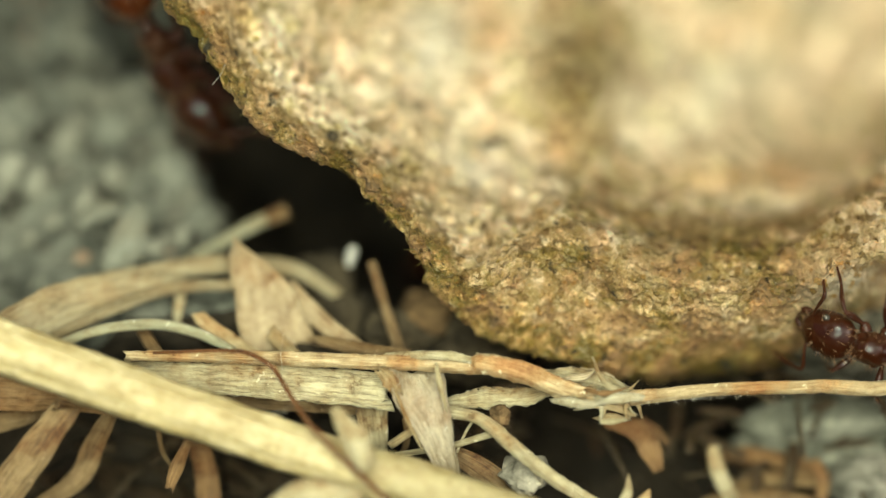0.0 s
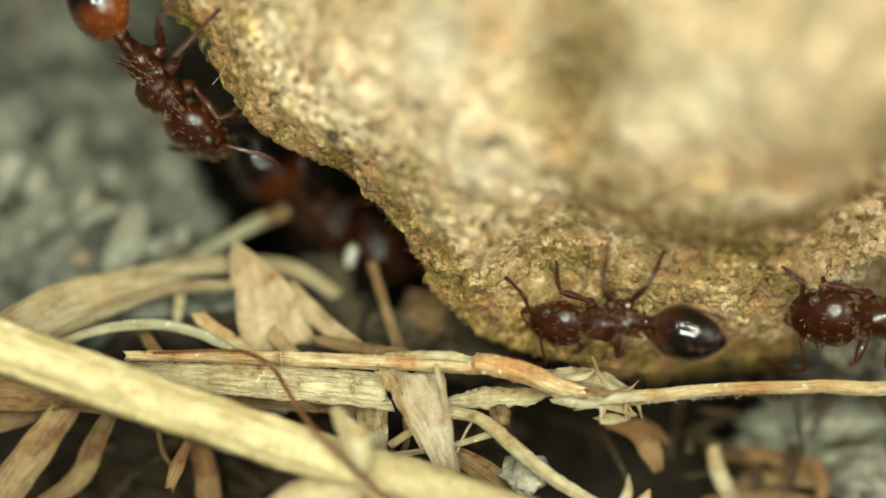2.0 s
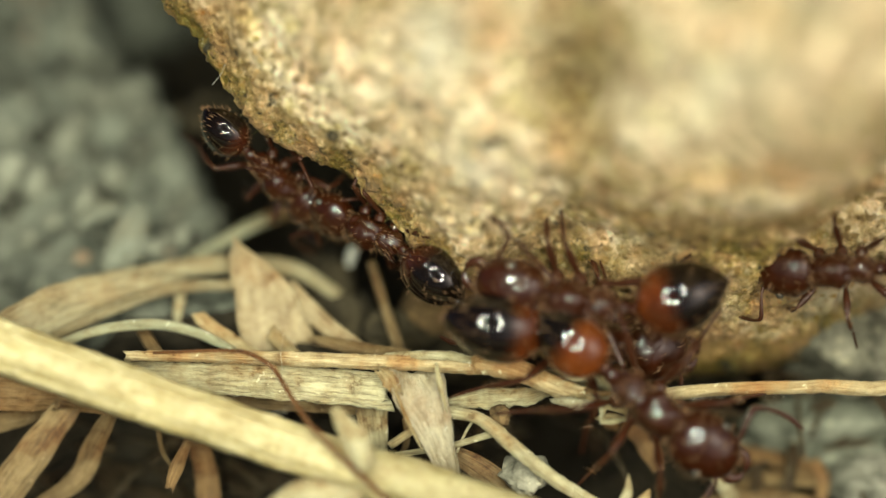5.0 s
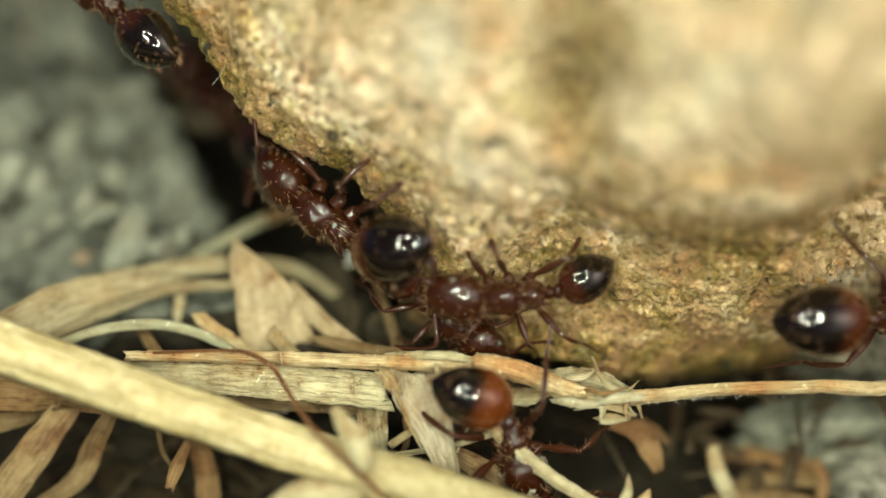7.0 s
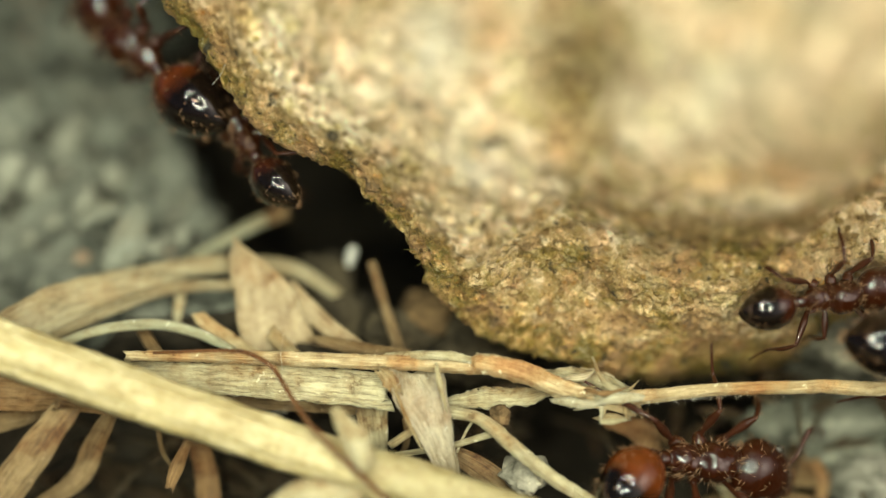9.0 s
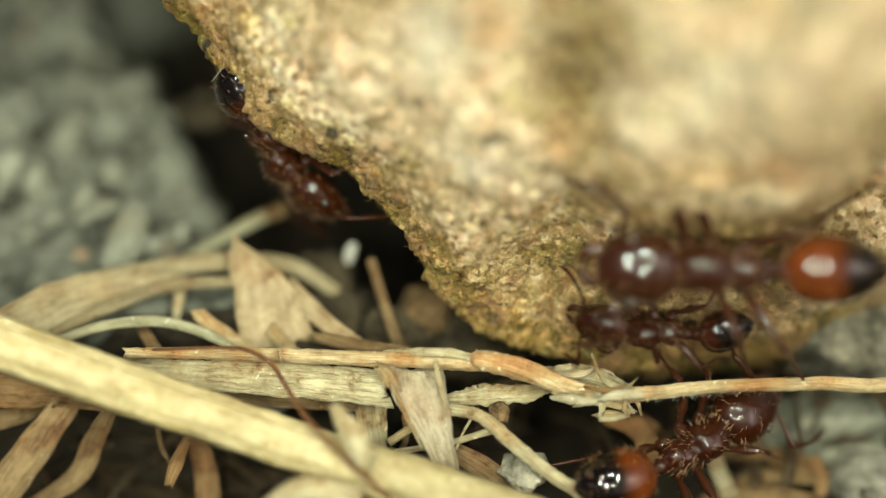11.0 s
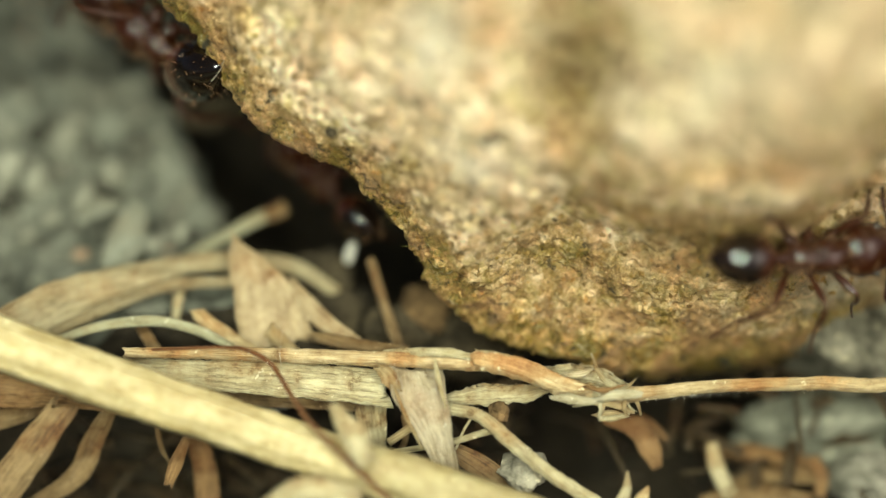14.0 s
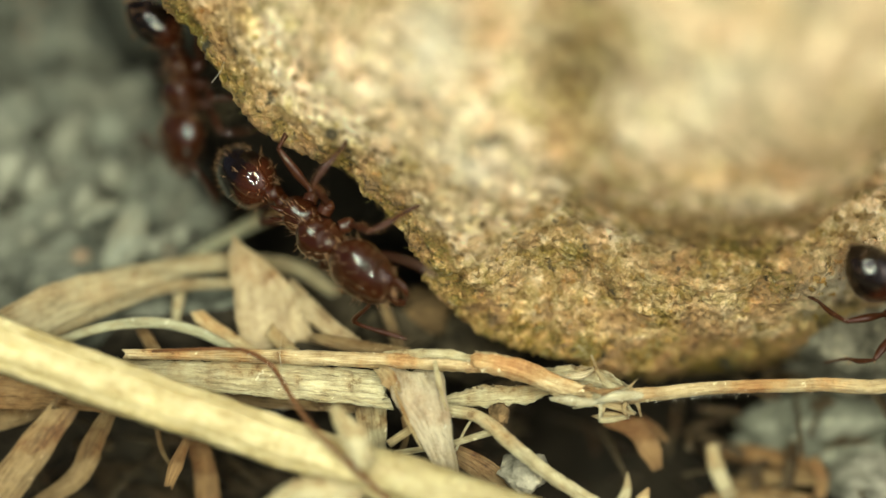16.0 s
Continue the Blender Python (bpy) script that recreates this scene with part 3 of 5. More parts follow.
def build_litter():
    # the thick yellow stem in front
    stem = strand("straw_stem", [(-17.09, -2.23, 1.6), (-14.66, -3.20, 1.6), (-9.61, -4.99, 1.6), (-4.75, -6.66, 1.6), (-0.45, -8.13, 1.6), (4.04, -9.70, 1.6)], [1.72, 1.7, 1.6, 1.62, 1.7], 0.9, STRAW_YELLOW,
           "thick smooth pale yellow straw stem lying across the litter", ribs=9, seed=3, sides=28)
    strand("leaf_sheath", [(-3.25, -6.92, 1.75), (-1.57, -7.55, 1.78), (0.30, -8.26, 1.8), (4.03, -9.56, 1.8)], [1.0, 1.6, 1.8, 1.85], 0.9, STRAW_OLIVE, "dull olive leaf sheath clasping the stem", seed=13, sides=28, ragged=0.6, parent=stem)
    # the long thin stalk under the rock
    stalk = strand("dry_stalk", [(-10.70, -3.62, 0), (-7.35, -3.62, 0), (-4.27, -3.74, 0.2), (-1.60, -3.79, 0.3), (0.97, -3.94, 0.3), (1.29, -3.86, 0.5), (2.68, -4.16, 0.5), (4.11, -4.74, 0.4), (5.35, -5.04, 0.4), (6.49, -5.02, 0.4), (8.87, -4.74, 0.4), (11.72, -4.62, 0.4), (14.91, -4.68, 0.4), (17.81, -4.78, 0.4)],
                   [0.35, 0.42, 0.5, 0.5, 0.62, 0.6, 0.75, 0.62, 0.6, 0.5, 0.40, 0.44, 0.5, 0.55], 0.75, STALK, "long thin tan dry grass stalk with a cracked node", ribs=5, seed=11, sides=18, ragged=0.2, n=320, wobble=0.05, crusty=0.12)
    for k, (a, b, wd) in enumerate((((3.82, -5.03, 0.5), (5.24, -5.33, 0.6), .22), ((4.86, -5.14, 0.6), (6.50, -5.60, 0.3), .30), ((5.26, -5.73, 0.3), (6.12, -5.70, 0.3), .25), ((5.43, -4.91, 0.6), (5.35, -5.69, 0.4), .2), ((6.29, -4.92, 0.5), (6.70, -5.61, 0.2), .16))):
        strand("frayed_fibre", [a, tuple((x + y) / 2 + 0.05 for x, y in zip(a, b)), b], [wd, wd, wd * .5], 0.35, STRAW_TAN, "", seed=40 + k, ragged=0.3, sides=10, parent=stalk)
    rng = np.random.RandomState(3)
    for k in range(22):
        u, v = rng.uniform(3.9, 6.7), rng.uniform(-5.2, -4.55)
        v = v - 0.25 * abs(u - 5.4)
        a, ln = rng.normal(-0.2, 0.45), rng.uniform(0.25, 0.8)
        w0 = rng.uniform(0.0, 0.75)
        p, q = (u, v, w0), (u + ln * math.cos(a), v + ln * math.sin(a), w0 + rng.uniform(-0.2, 0.25))
        strand("frayed_fibre", [p, tuple((x + y) / 2 + rng.uniform(-0.06, 0.06) for x, y in zip(p, q)), q], [0.07, rng.uniform(0.05, 0.16), 0.02], 0.35, STRAW_PALE if k % 3 else STRAW_TAN, "", seed=140 + k, ragged=0.2, sides=7, n=8, parent=stalk)
    strand("frayed_fibre", [(5.24, -5.14, 0.6), (5.31, -5.48, 0.6), (5.26, -5.83, 0.5)], [0.2, 0.14, 0.12], 0.35, STRAW_PALE, "", seed=301, ragged=0.25, crusty=0.25, n=24, sides=12, parent=stalk)
    strand("frayed_fibre", [(5.22, -5.83, 0.5), (5.71, -5.80, 0.6), (6.19, -5.70, 0.5)], [0.16, 0.2, 0.15], 0.35, STRAW_PALE, "", seed=302, ragged=0.25, crusty=0.25, n=24, sides=12, parent=stalk)
    strand("frayed_fibre", [(6.23, -5.72, 0.5), (6.11, -5.44, 0.6), (6.22, -5.10, 0.6)], [0.12, 0.14, 0.2], 0.35, STRAW_TAN, "", seed=303, ragged=0.25, crusty=0.25, n=24, sides=12, parent=stalk)
    strand("frayed_fibre", [(3.59, -5.11, 0.5), (4.19, -5.13, 0.7), (4.85, -5.21, 0.7), (5.39, -5.14, 0.6)], [0.12, 0.34, 0.3, 0.15], 0.35, STRAW_WHITE, "", seed=304, ragged=0.25, crusty=0.25, n=24, sides=12, parent=stalk)
    strand("frayed_fibre", [(5.27, -5.13, 0.7), (5.79, -5.01, 0.8), (6.46, -4.98, 0.7), (6.95, -5.03, 0.5)], [0.15, 0.38, 0.3, 0.1], 0.35, STRAW_WHITE, "", seed=305, ragged=0.25, crusty=0.25, n=24, sides=12, parent=stalk)
    strand("frayed_fibre", [(5.14, -3.84, 0.1), (5.30, -4.25, 0.3), (5.70, -4.69, 0.5), (6.23, -4.84, 0.5)], [0.08, 0.16, 0.24, 0.2], 0.35, STRAW_PALE, "", seed=306, ragged=0.25, crusty=0.25, n=24, sides=12, parent=stalk)
    strand("frayed_fibre", [(5.05, -4.19, 0), (4.70, -4.34, 0.1), (4.12, -4.41, 0.2)], [0.1, 0.3, 0.16], 0.35, STRAW_WHITE, "", seed=307, ragged=0.25, crusty=0.25, n=24, sides=12, parent=stalk)
    strand("frayed_fibre", [(4.76, -4.72, 0.6), (5.41, -4.85, 0.75), (5.99, -4.72, 0.7)], [0.1, 0.2, 0.1], 0.35, STRAW_RUST, "", seed=308, ragged=0.25, crusty=0.25, n=24, sides=12, parent=stalk)
    strand("frayed_fibre", [(1.22, -3.55, 0.5), (1.82, -3.70, 0.62), (2.58, -3.96, 0.62), (3.24, -4.23, 0.6)], [0.12, 0.3, 0.26, 0.1], 0.2, STRAW_PALE, "", seed=309, ragged=0.25, crusty=0.25, n=24, sides=12, parent=stalk)
    strand("frayed_fibre", [(-1.79, -3.54, 0.35), (-0.84, -3.57, 0.5), (0.30, -3.61, 0.55), (1.16, -3.78, 0.5)], [0.1, 0.3, 0.34, 0.2], 0.2, STRAW_PALE, "", seed=310, ragged=0.25, crusty=0.25, n=24, sides=12, parent=stalk)
    fuzz = []
    for _ in range(130):
        f = rng.rand() ** 1.4
        a, b = np.array(at(*(6.58, -5.23, 0.4))), np.array(at(*(15.52, -4.85, 0.4)))
        p = a + (b - a) * f + np.array(UP) * rng.normal(0.12, 0.04) + np.array(UP) * 0.12 * math.sin(f * 3.1)
        d = -np.array(UP) + np.array(RIGHT) * rng.normal(0, 0.7) + np.array(OUT) * rng.normal(0, 0.5)
        fuzz.append(bristle(p, p + d * rng.uniform(0.08, 0.26), 0.007))
    verts, faces = joined(fuzz)
    down = new("fuzz", mesh_of("fuzz", verts - np.array([stalk.location / MM]), faces, HAIR, False))
    down.parent = stalk
    tagged(down, "fine pale fuzz along the underside", kind="stuff")
    strand("dry_grass", [(-10.96, -4.26, -0.5), (-8.35, -4.37, -0.4), (-5.07, -4.55, -0.2), (-1.80, -4.84, 0)], [0.9, 1.05, 1.2, 1.25], 0.16, STRAW_PALE, "flat weathered grey-cream grass blade with torn end", crusty=0.1, n=120, cup=0.2, ragged=0.5, ribs=0, seed=21, sides=26, roll=[5, 0, -8])
    strand("dry_grass", [(-9.38, -4.82, -0.9), (-6.08, -5.13, -0.8), (-2.78, -5.42, -0.6)], [0.5, 0.8, 0.5], 0.2, STRAW_BROWN, "narrow brown grass blade beneath the stalk", cup=0.3, ragged=0.4, seed=22, sides=18, roll=25)
    bent = strand("bent_straw", [(-0.98, -4.10, 0.1), (-0.76, -4.85, 0.6), (-0.34, -5.9, 0.75), (0.0, -6.85, 0.7), (0.28, -7.75, 0.4)], [1.75, 1.85, 1.3, 0.95, 0.72], 0.07, STRAW_CLEAR, "short bent translucent cream straw blade", cup=0.25, ragged=0.2, seed=23, sides=26, roll=[-20, 0, 10, 10])
    strand("fold", [(-2.20, -4.01, 0.5), (-1.78, -4.37, 0.8), (-1.44, -5.02, 0.5)], [0.3, 0.75, 0.3], 0.12, STRAW_TAN, "small folded tan flap", cup=0.3, ragged=0.3, seed=29, roll=30, parent=bent)
    strand("torn_strip", [(-0.23, -3.80, 0.9), (-0.11, -4.41, 1.05), (0.15, -5.45, 1)], [0.12, 0.2, 0.08], 0.3, STRAW_PALE, "", seed=30, parent=bent)
    strand("torn_strip", [(-1.58, -4.70, 1), (-1.17, -5.74, 0.95), (-0.68, -6.80, 0.7)], [0.08, 0.16, 0.06], 0.3, STRAW_TAN, "", seed=19, parent=bent)
    root = strand("rootlet", [(-9.76, -3.48, 0.5), (-7.24, -3.40, 1), (-6.50, -3.49, 0.9), (-5.64, -4.00, 1), (-4.93, -5.02, 1.7), (-4.13, -5.97, 2.6), (-3.20, -6.88, 2.7), (-1.54, -8.43, 2.8)], [0.1, 0.13, 0.16, 0.17, 0.17, 0.16, 0.15], 0.9, ROOT, "thin curved dark brown rootlet hanging over straw", "root", seed=24, sides=10)
    wisps = []
    for p, q, count in (((-7.24, -3.40, 1), (-5.64, -4.00, 1), 16), ((-5.64, -4.00, 1), (-4.93, -5.02, 1.7), 14)):
        p, q = np.array(at(*p)), np.array(at(*q))
        for f in rng.rand(count):
            d = np.array(UP) * rng.normal(0.5, 0.6) + np.array(RIGHT) * rng.normal(0, 0.6) + np.array(OUT) * 0.4
            wisps.append(bristle(p + (q - p) * f, p + (q - p) * f + d * rng.uniform(0.12, 0.4), 0.007))
    verts, faces = joined(wisps)
    wisp = new("root_hairs", mesh_of("root_hairs", verts - np.array([root.location / MM]), faces, HAIR, False))
    wisp.parent = root
    tagged(wisp, "fine pale root hairs", kind="stuff")
    fibre = strand("split_stalk", [(0.11, -5.47, 0.3), (1.25, -5.71, 0.6), (2.48, -6.70, 0.8), (3.80, -7.74, 0.8), (5.60, -8.87, 0.8)], [0.36, 0.4, 0.46, 0.44, 0.42], 0.6, STRAW_PALE, "split pale straw stalk with loose fibres", crusty=0.1, n=110, ribs=4, seed=25, sides=16)
    strand("loose_fibre", [(1.67, -6.21, 0.5), (0.31, -6.62, 0.2), (-1.61, -7.00, -0.2)], [0.25, 0.22, 0.2], 0.6, STRAW_PALE, "", seed=26, parent=fibre)
    strand("loose_fibre", [(1.03, -5.73, 0.4), (0.72, -6.28, 0.2), (0.46, -6.85, 0.2)], [0.1, 0.1, 0.08], 0.8, STRAW_PALE, "", seed=27, sides=8, parent=fibre)
    strand("brown_grass", [(0.12, -6.80, -0.3), (1.27, -7.43, -0.2), (2.32, -8.24, -0.3), (2.81, -8.82, -0.3)], [0.6, 0.85, 0.9, 0.7], 0.2, STRAW_BROWN, "ribbed brown straw blade", cup=0.3, ragged=0.4, seed=28, sides=20, roll=15)
    # the torn leaf and the arching blades behind
    leaf = strand("torn_leaf", [(-7.32, 0.18, -2.6), (-6.81, -0.77, -2.5), (-6.10, -2.05, -2.2), (-5.59, -3.56, -2)], [0.35, 1.4, 2.3, 2.5], 0.06, LEAF_DRY, "torn dry buff leaf scrap standing on edge", "leaf", cup=0.2, ragged=0.6, seed=31, sides=28, roll=[10, -10])
    strand("leaf_arm", [(-5.32, -1.37, -2.4), (-4.41, -2.34, -2), (-2.81, -3.53, -1.4)], [0.5, 0.7, 0.5], 0.2, LEAF_DRY, "", seed=32, parent=leaf, ragged=0.3)
    strand("arched_grass", [(-15.34, -2.82, -1.6), (-13.10, -1.56, -2.2), (-10.65, -0.94, -3), (-7.70, -0.54, -3.4), (-5.34, -0.75, -4), (-3.72, -1.70, -4)], [0.6, 0.8, 0.7, 0.65, 0.6, 0.4], 0.25, STRAW_DULL, "arching tan dry grass blade over the soil", seed=33, cup=0.2, sides=18)
    strand("arched_grass", [(-16.08, -3.45, -1.4), (-14.73, -2.81, -1.5), (-13.06, -1.99, -2), (-10.99, -1.37, -2.6), (-9.06, -0.98, -3)], [1.2, 1.7, 1.7, 1.2, 0.3], 0.12, STRAW_DULL, "wide pale dry grass blade over the soil", seed=34, cup=0.3, sides=22, ragged=0.3)
    strand("arched_grass", [(-13.58, -3.07, -1.6), (-11.49, -2.07, -2), (-9.58, -1.40, -2.4), (-7.02, -1.23, -2.6)], [0.35, 0.45, 0.45, 0.4], 0.5, STRAW_DULL, "thin arching cream grass stalk", seed=35, sides=16)
    strand("arched_grass", [(-13.66, -3.43, -1), (-11.72, -2.77, -1), (-9.99, -2.58, -1.1), (-8.44, -2.90, -1.2), (-7.16, -3.51, -1)], [0.3, 0.36, 0.38, 0.36, 0.3], 0.6, STRAW_GREEN, "thin arching grey-green grass stalk", seed=36, sides=16)
    twig = strand("green_stalk", [(-9.30, -0.49, -5), (-7.25, 0.68, -5), (-5.98, 1.29, -5)], [0.42, 0.46, 0.5], 0.8, STRAW_GREEN, "short green grass stalk with a brown cut tip", seed=37)
    strand("cut_tip", [(-6.38, 1.08, -4.9), (-5.61, 1.41, -4.9)], [0.55, 0.62], 0.8, STRAW_BROWN, "brown cut tip", seed=38, parent=twig)
    strand("thin_stick", [(-2.51, -0.42, -2.8), (-2.06, -1.96, -2.6), (-1.50, -3.52, -2)], [0.34, 0.38, 0.45], 0.8, STRAW_BROWN, "thin upright brown straw stick", seed=39)
    for k, (pts, wd, mat) in enumerate((
            ([(-8.48, -2.33, -1.5), (-7.49, -3.10, -1.4), (-6.09, -3.86, -1)], [.5, .6, .4], STRAW_TAN), ([(-9.29, -1.58, -3), (-9.36, -2.66, -2.6)], [.4, .3], STRAW_PALE),
            ([(-10.38, -2.92, -1.8), (-9.68, -3.86, -1)], [.4, .5], STRAW_BROWN), ([(-4.37, -3.10, -1.4), (-2.80, -3.44, -1.2), (-1.24, -3.63, -1)], [.4, .5, .4], STRAW_BROWN),
            ([(-5.98, -2.93, -2), (-4.93, -3.86, -1)], [.5, .5], STRAW_TAN))):
        strand("litter_scrap", pts, wd, 0.3, mat, "small dry straw scrap among the litter", seed=60 + k, ragged=0.3, group="straw scraps")
    # lower left
    strand("dry_grass", [(-15.11, -8.87, 0.8), (-13.75, -6.96, 1), (-12.56, -5.36, 1)], [1.3, 1.25, 0.95], 0.12, STRAW_BROWN, "stained tan flat blade leaning on the stem", cup=0.35, ragged=0.4, seed=41, sides=24, roll=-10)
    strand("curled_grass", [(-14.32, -9.05, -1.4), (-12.66, -7.98, -1.4), (-12.04, -6.79, -1.2), (-11.36, -5.58, -0.6)], [0.5, 0.75, 0.8, 0.5], 0.15, STRAW_BROWN, "curled tan blade hanging below the stem", cup=0.3, seed=42, sides=18, roll=20)
    strand("curled_grass", [(-9.31, -8.10, -0.4), (-9.08, -7.39, -0.4), (-8.63, -6.32, -0.3)], [0.3, 0.55, 0.4], 0.2, STRAW_RUST, "small twisted tan leaf tip", cup=0.4, seed=43, ragged=0.4, roll=[0, 60])
    strand("dry_grass", [(-8.11, -9.23, -2), (-8.18, -8.05, -2), (-8.49, -6.44, -1.6)], [0.9, 0.85, 0.7], 0.15, STRAW_RUST, "brown upright blade in shade", cup=0.3, seed=44, sides=18)
    strand("thin_fibre", [(-9.70, -6.18, -0.4), (-9.60, -6.95, -0.8), (-9.20, -7.65, -1)], [0.2, 0.18, 0.12], 0.7, STRAW_BROWN, "thin dangling brown fibre", seed=45, sides=8)
    strand("dry_grass", [(-16.29, -4.80, -0.6), (-13.95, -4.80, -0.5), (-11.81, -5.27, -0.4), (-9.49, -5.78, -0.3)], [1.6, 1.4, 0.7, 0.4], 0.15, STRAW_RUST, "stained brown husk beneath the yellow stem", cup=0.3, seed=46, sides=22, ragged=0.3)
    strand("dry_grass", [(-16.49, -6.23, -1.5), (-14.67, -5.82, -1.2), (-13.27, -5.32, -1)], [0.8, 0.7, 0.5], 0.2, STRAW_BROWN, "dark brown husk scrap", cup=0.3, seed=47)
    # pale scraps under the bent blade
    strand("dry_grass", [(-2.49, -5.29, -0.6), (-2.36, -6.16, -0.7), (-2.25, -7.15, -0.9)], [1.1, 1.0, 0.7], 0.1, STRAW_PALE, "pale torn blade end pointing down", cup=0.2, seed=48, sides=18, ragged=0.4)
    strand("thin_fibre", [(-1.81, -6.72, -0.5), (-1.13, -6.23, -0.3), (-0.46, -5.78, -0.2)], [0.28, 0.3, 0.2], 0.5, STRAW_TAN, "thin reddish straw fibre", seed=49)
    strand("thin_fibre", [(-1.63, -7.55, -1), (-1.24, -6.56, -0.8), (-1.33, -5.78, -0.7)], [0.2, 0.22, 0.2], 0.5, STRAW_BROWN, "thin brown straw fibre", seed=50)
    strand("leaf_scrap", [(0.21, -5.21, -0.4), (1.46, -5.07, -0.3), (2.81, -5.01, -0.3), (3.77, -4.79, -0.4)], [0.4, 0.75, 0.6, 0.3], 0.15, STRAW_PALE, "ragged pale leaf scrap beneath the stalk", "leaf", crusty=0.3, n=60, seed=51, ragged=0.5, cup=0.3, sides=20)
    strand("leaf_scrap", [(3.01, -4.38, -0.6), (4.35, -4.37, -0.5), (5.41, -4.50, -0.4), (6.45, -4.97, -0.2)], [0.3, 0.7, 0.65, 0.3], 0.15, STRAW_PALE, "ragged grey leaf scrap beside the rock", "leaf", crusty=0.35, n=60, seed=52, ragged=0.5, cup=0.3, sides=20)
    strand("dry_bud", [(-3.60, -5.21, 2.2), (-2.92, -6.14, 2.8), (-2.45, -7.13, 3)], [0.35, 0.9, 0.6], 0.3, STRAW_PALE, "short pale dry bud leaning on the stem", "leaf", seed=53)
    strand("dry_bud", [(-5.75, -8.50, 3), (-4.37, -7.87, 3.2), (-2.63, -8.20, 3.2)], [0.6, 0.9, 0.6], 0.4, STRAW_PALE, "pale dry husk below the yellow stem", "leaf", seed=54)
    # lower right
    strand("curled_leaf", [(5.61, -5.91, -1.8), (6.70, -6.31, -1.9), (7.24, -7.06, -2), (7.52, -7.77, -2)], [0.5, 0.75, 0.75, 0.35], 0.15, STRAW_RUST, "curled orange-brown dry leaf hanging below the stalk", "leaf", seed=55, cup=0.4, sides=18)
    strand("curled_leaf", [(6.86, -6.03, -2.6), (7.46, -6.43, -2.6), (7.90, -6.82, -2.6)], [0.4, 0.4, 0.2], 0.3, STRAW_RUST, "small brown dry leaf tip", "leaf", seed=56)
    for k, (pts, wd, mat, txt) in enumerate((
            ([(9.53, -6.96, -3), (9.69, -7.76, -3), (10.19, -8.86, -3)], [.4, .6, .5], STRAW_PALE, "upright pale leaf tip"), ([(9.62, -7.26, -4), (11.04, -7.36, -4), (12.86, -7.76, -4), (13.71, -8.57, -4)], [.45, .62, .55, .4], STRAW_RUST, "curled brown dry leaf"),
            ([(10.16, -8.41, -3.5), (11.97, -8.17, -3.5), (13.37, -8.21, -3.5)], [.5, .6, .5], STRAW_BROWN, "tan dry blade"), ([(13.16, -7.50, -3.4), (13.44, -8.19, -3.3), (13.32, -8.88, -3.2)], [.4, .5, .4], STRAW_RUST, "small tan leaf curl"),
            ([(9.10, -9.06, -3), (11.09, -8.76, -3), (13.08, -8.96, -3)], [.5, .6, .5], STRAW_BROWN, "flat tan dry blade"))):
        strand("litter_leaf", pts, wd, 0.2, mat, txt + " in the shaded litter", "leaf", seed=70 + k, cup=0.35, sides=18, group="shaded leaves")
    strand("splinter", [(5.96, -8.66, 1), (6.17, -8.07, 1.2), (6.18, -7.49, 1.3)], [0.5, 0.35, 0.05], 0.4, STRAW_PALE, "short pale straw splinter standing up", seed=80)
    strand("splinter", [(6.53, -8.75, 1), (6.75, -8.32, 1), (6.90, -8.02, 1)], [0.6, 0.4, 0.1], 0.4, STRAW_TAN, "short tan straw splinter standing up", seed=81)
    for k, pts in enumerate(([(-5.40, -4.07, 0.4), (-5.44, -3.49, 0.7), (-5.33, -2.82, 0.8)], [(-5.63, -5.44, 2.3), (-5.15, -5.30, 2.5), (-4.87, -5.00, 2.5)], [(-7.77, 5.54, 0.3), (-7.44, 5.90, 0.6), (-7.31, 6.25, 0.5)], [(-1.59, -3.95, 0.9), (-1.43, -4.34, 1.2), (-1.58, -4.68, 1.2)])):
        strand("white_hair", pts, [0.025, 0.02, 0.012], 1.0, HAIR, "fine white plant hair", "fibre", seed=90 + k, sides=6, group="fine hairs", wobble=0.0)


build_litter()


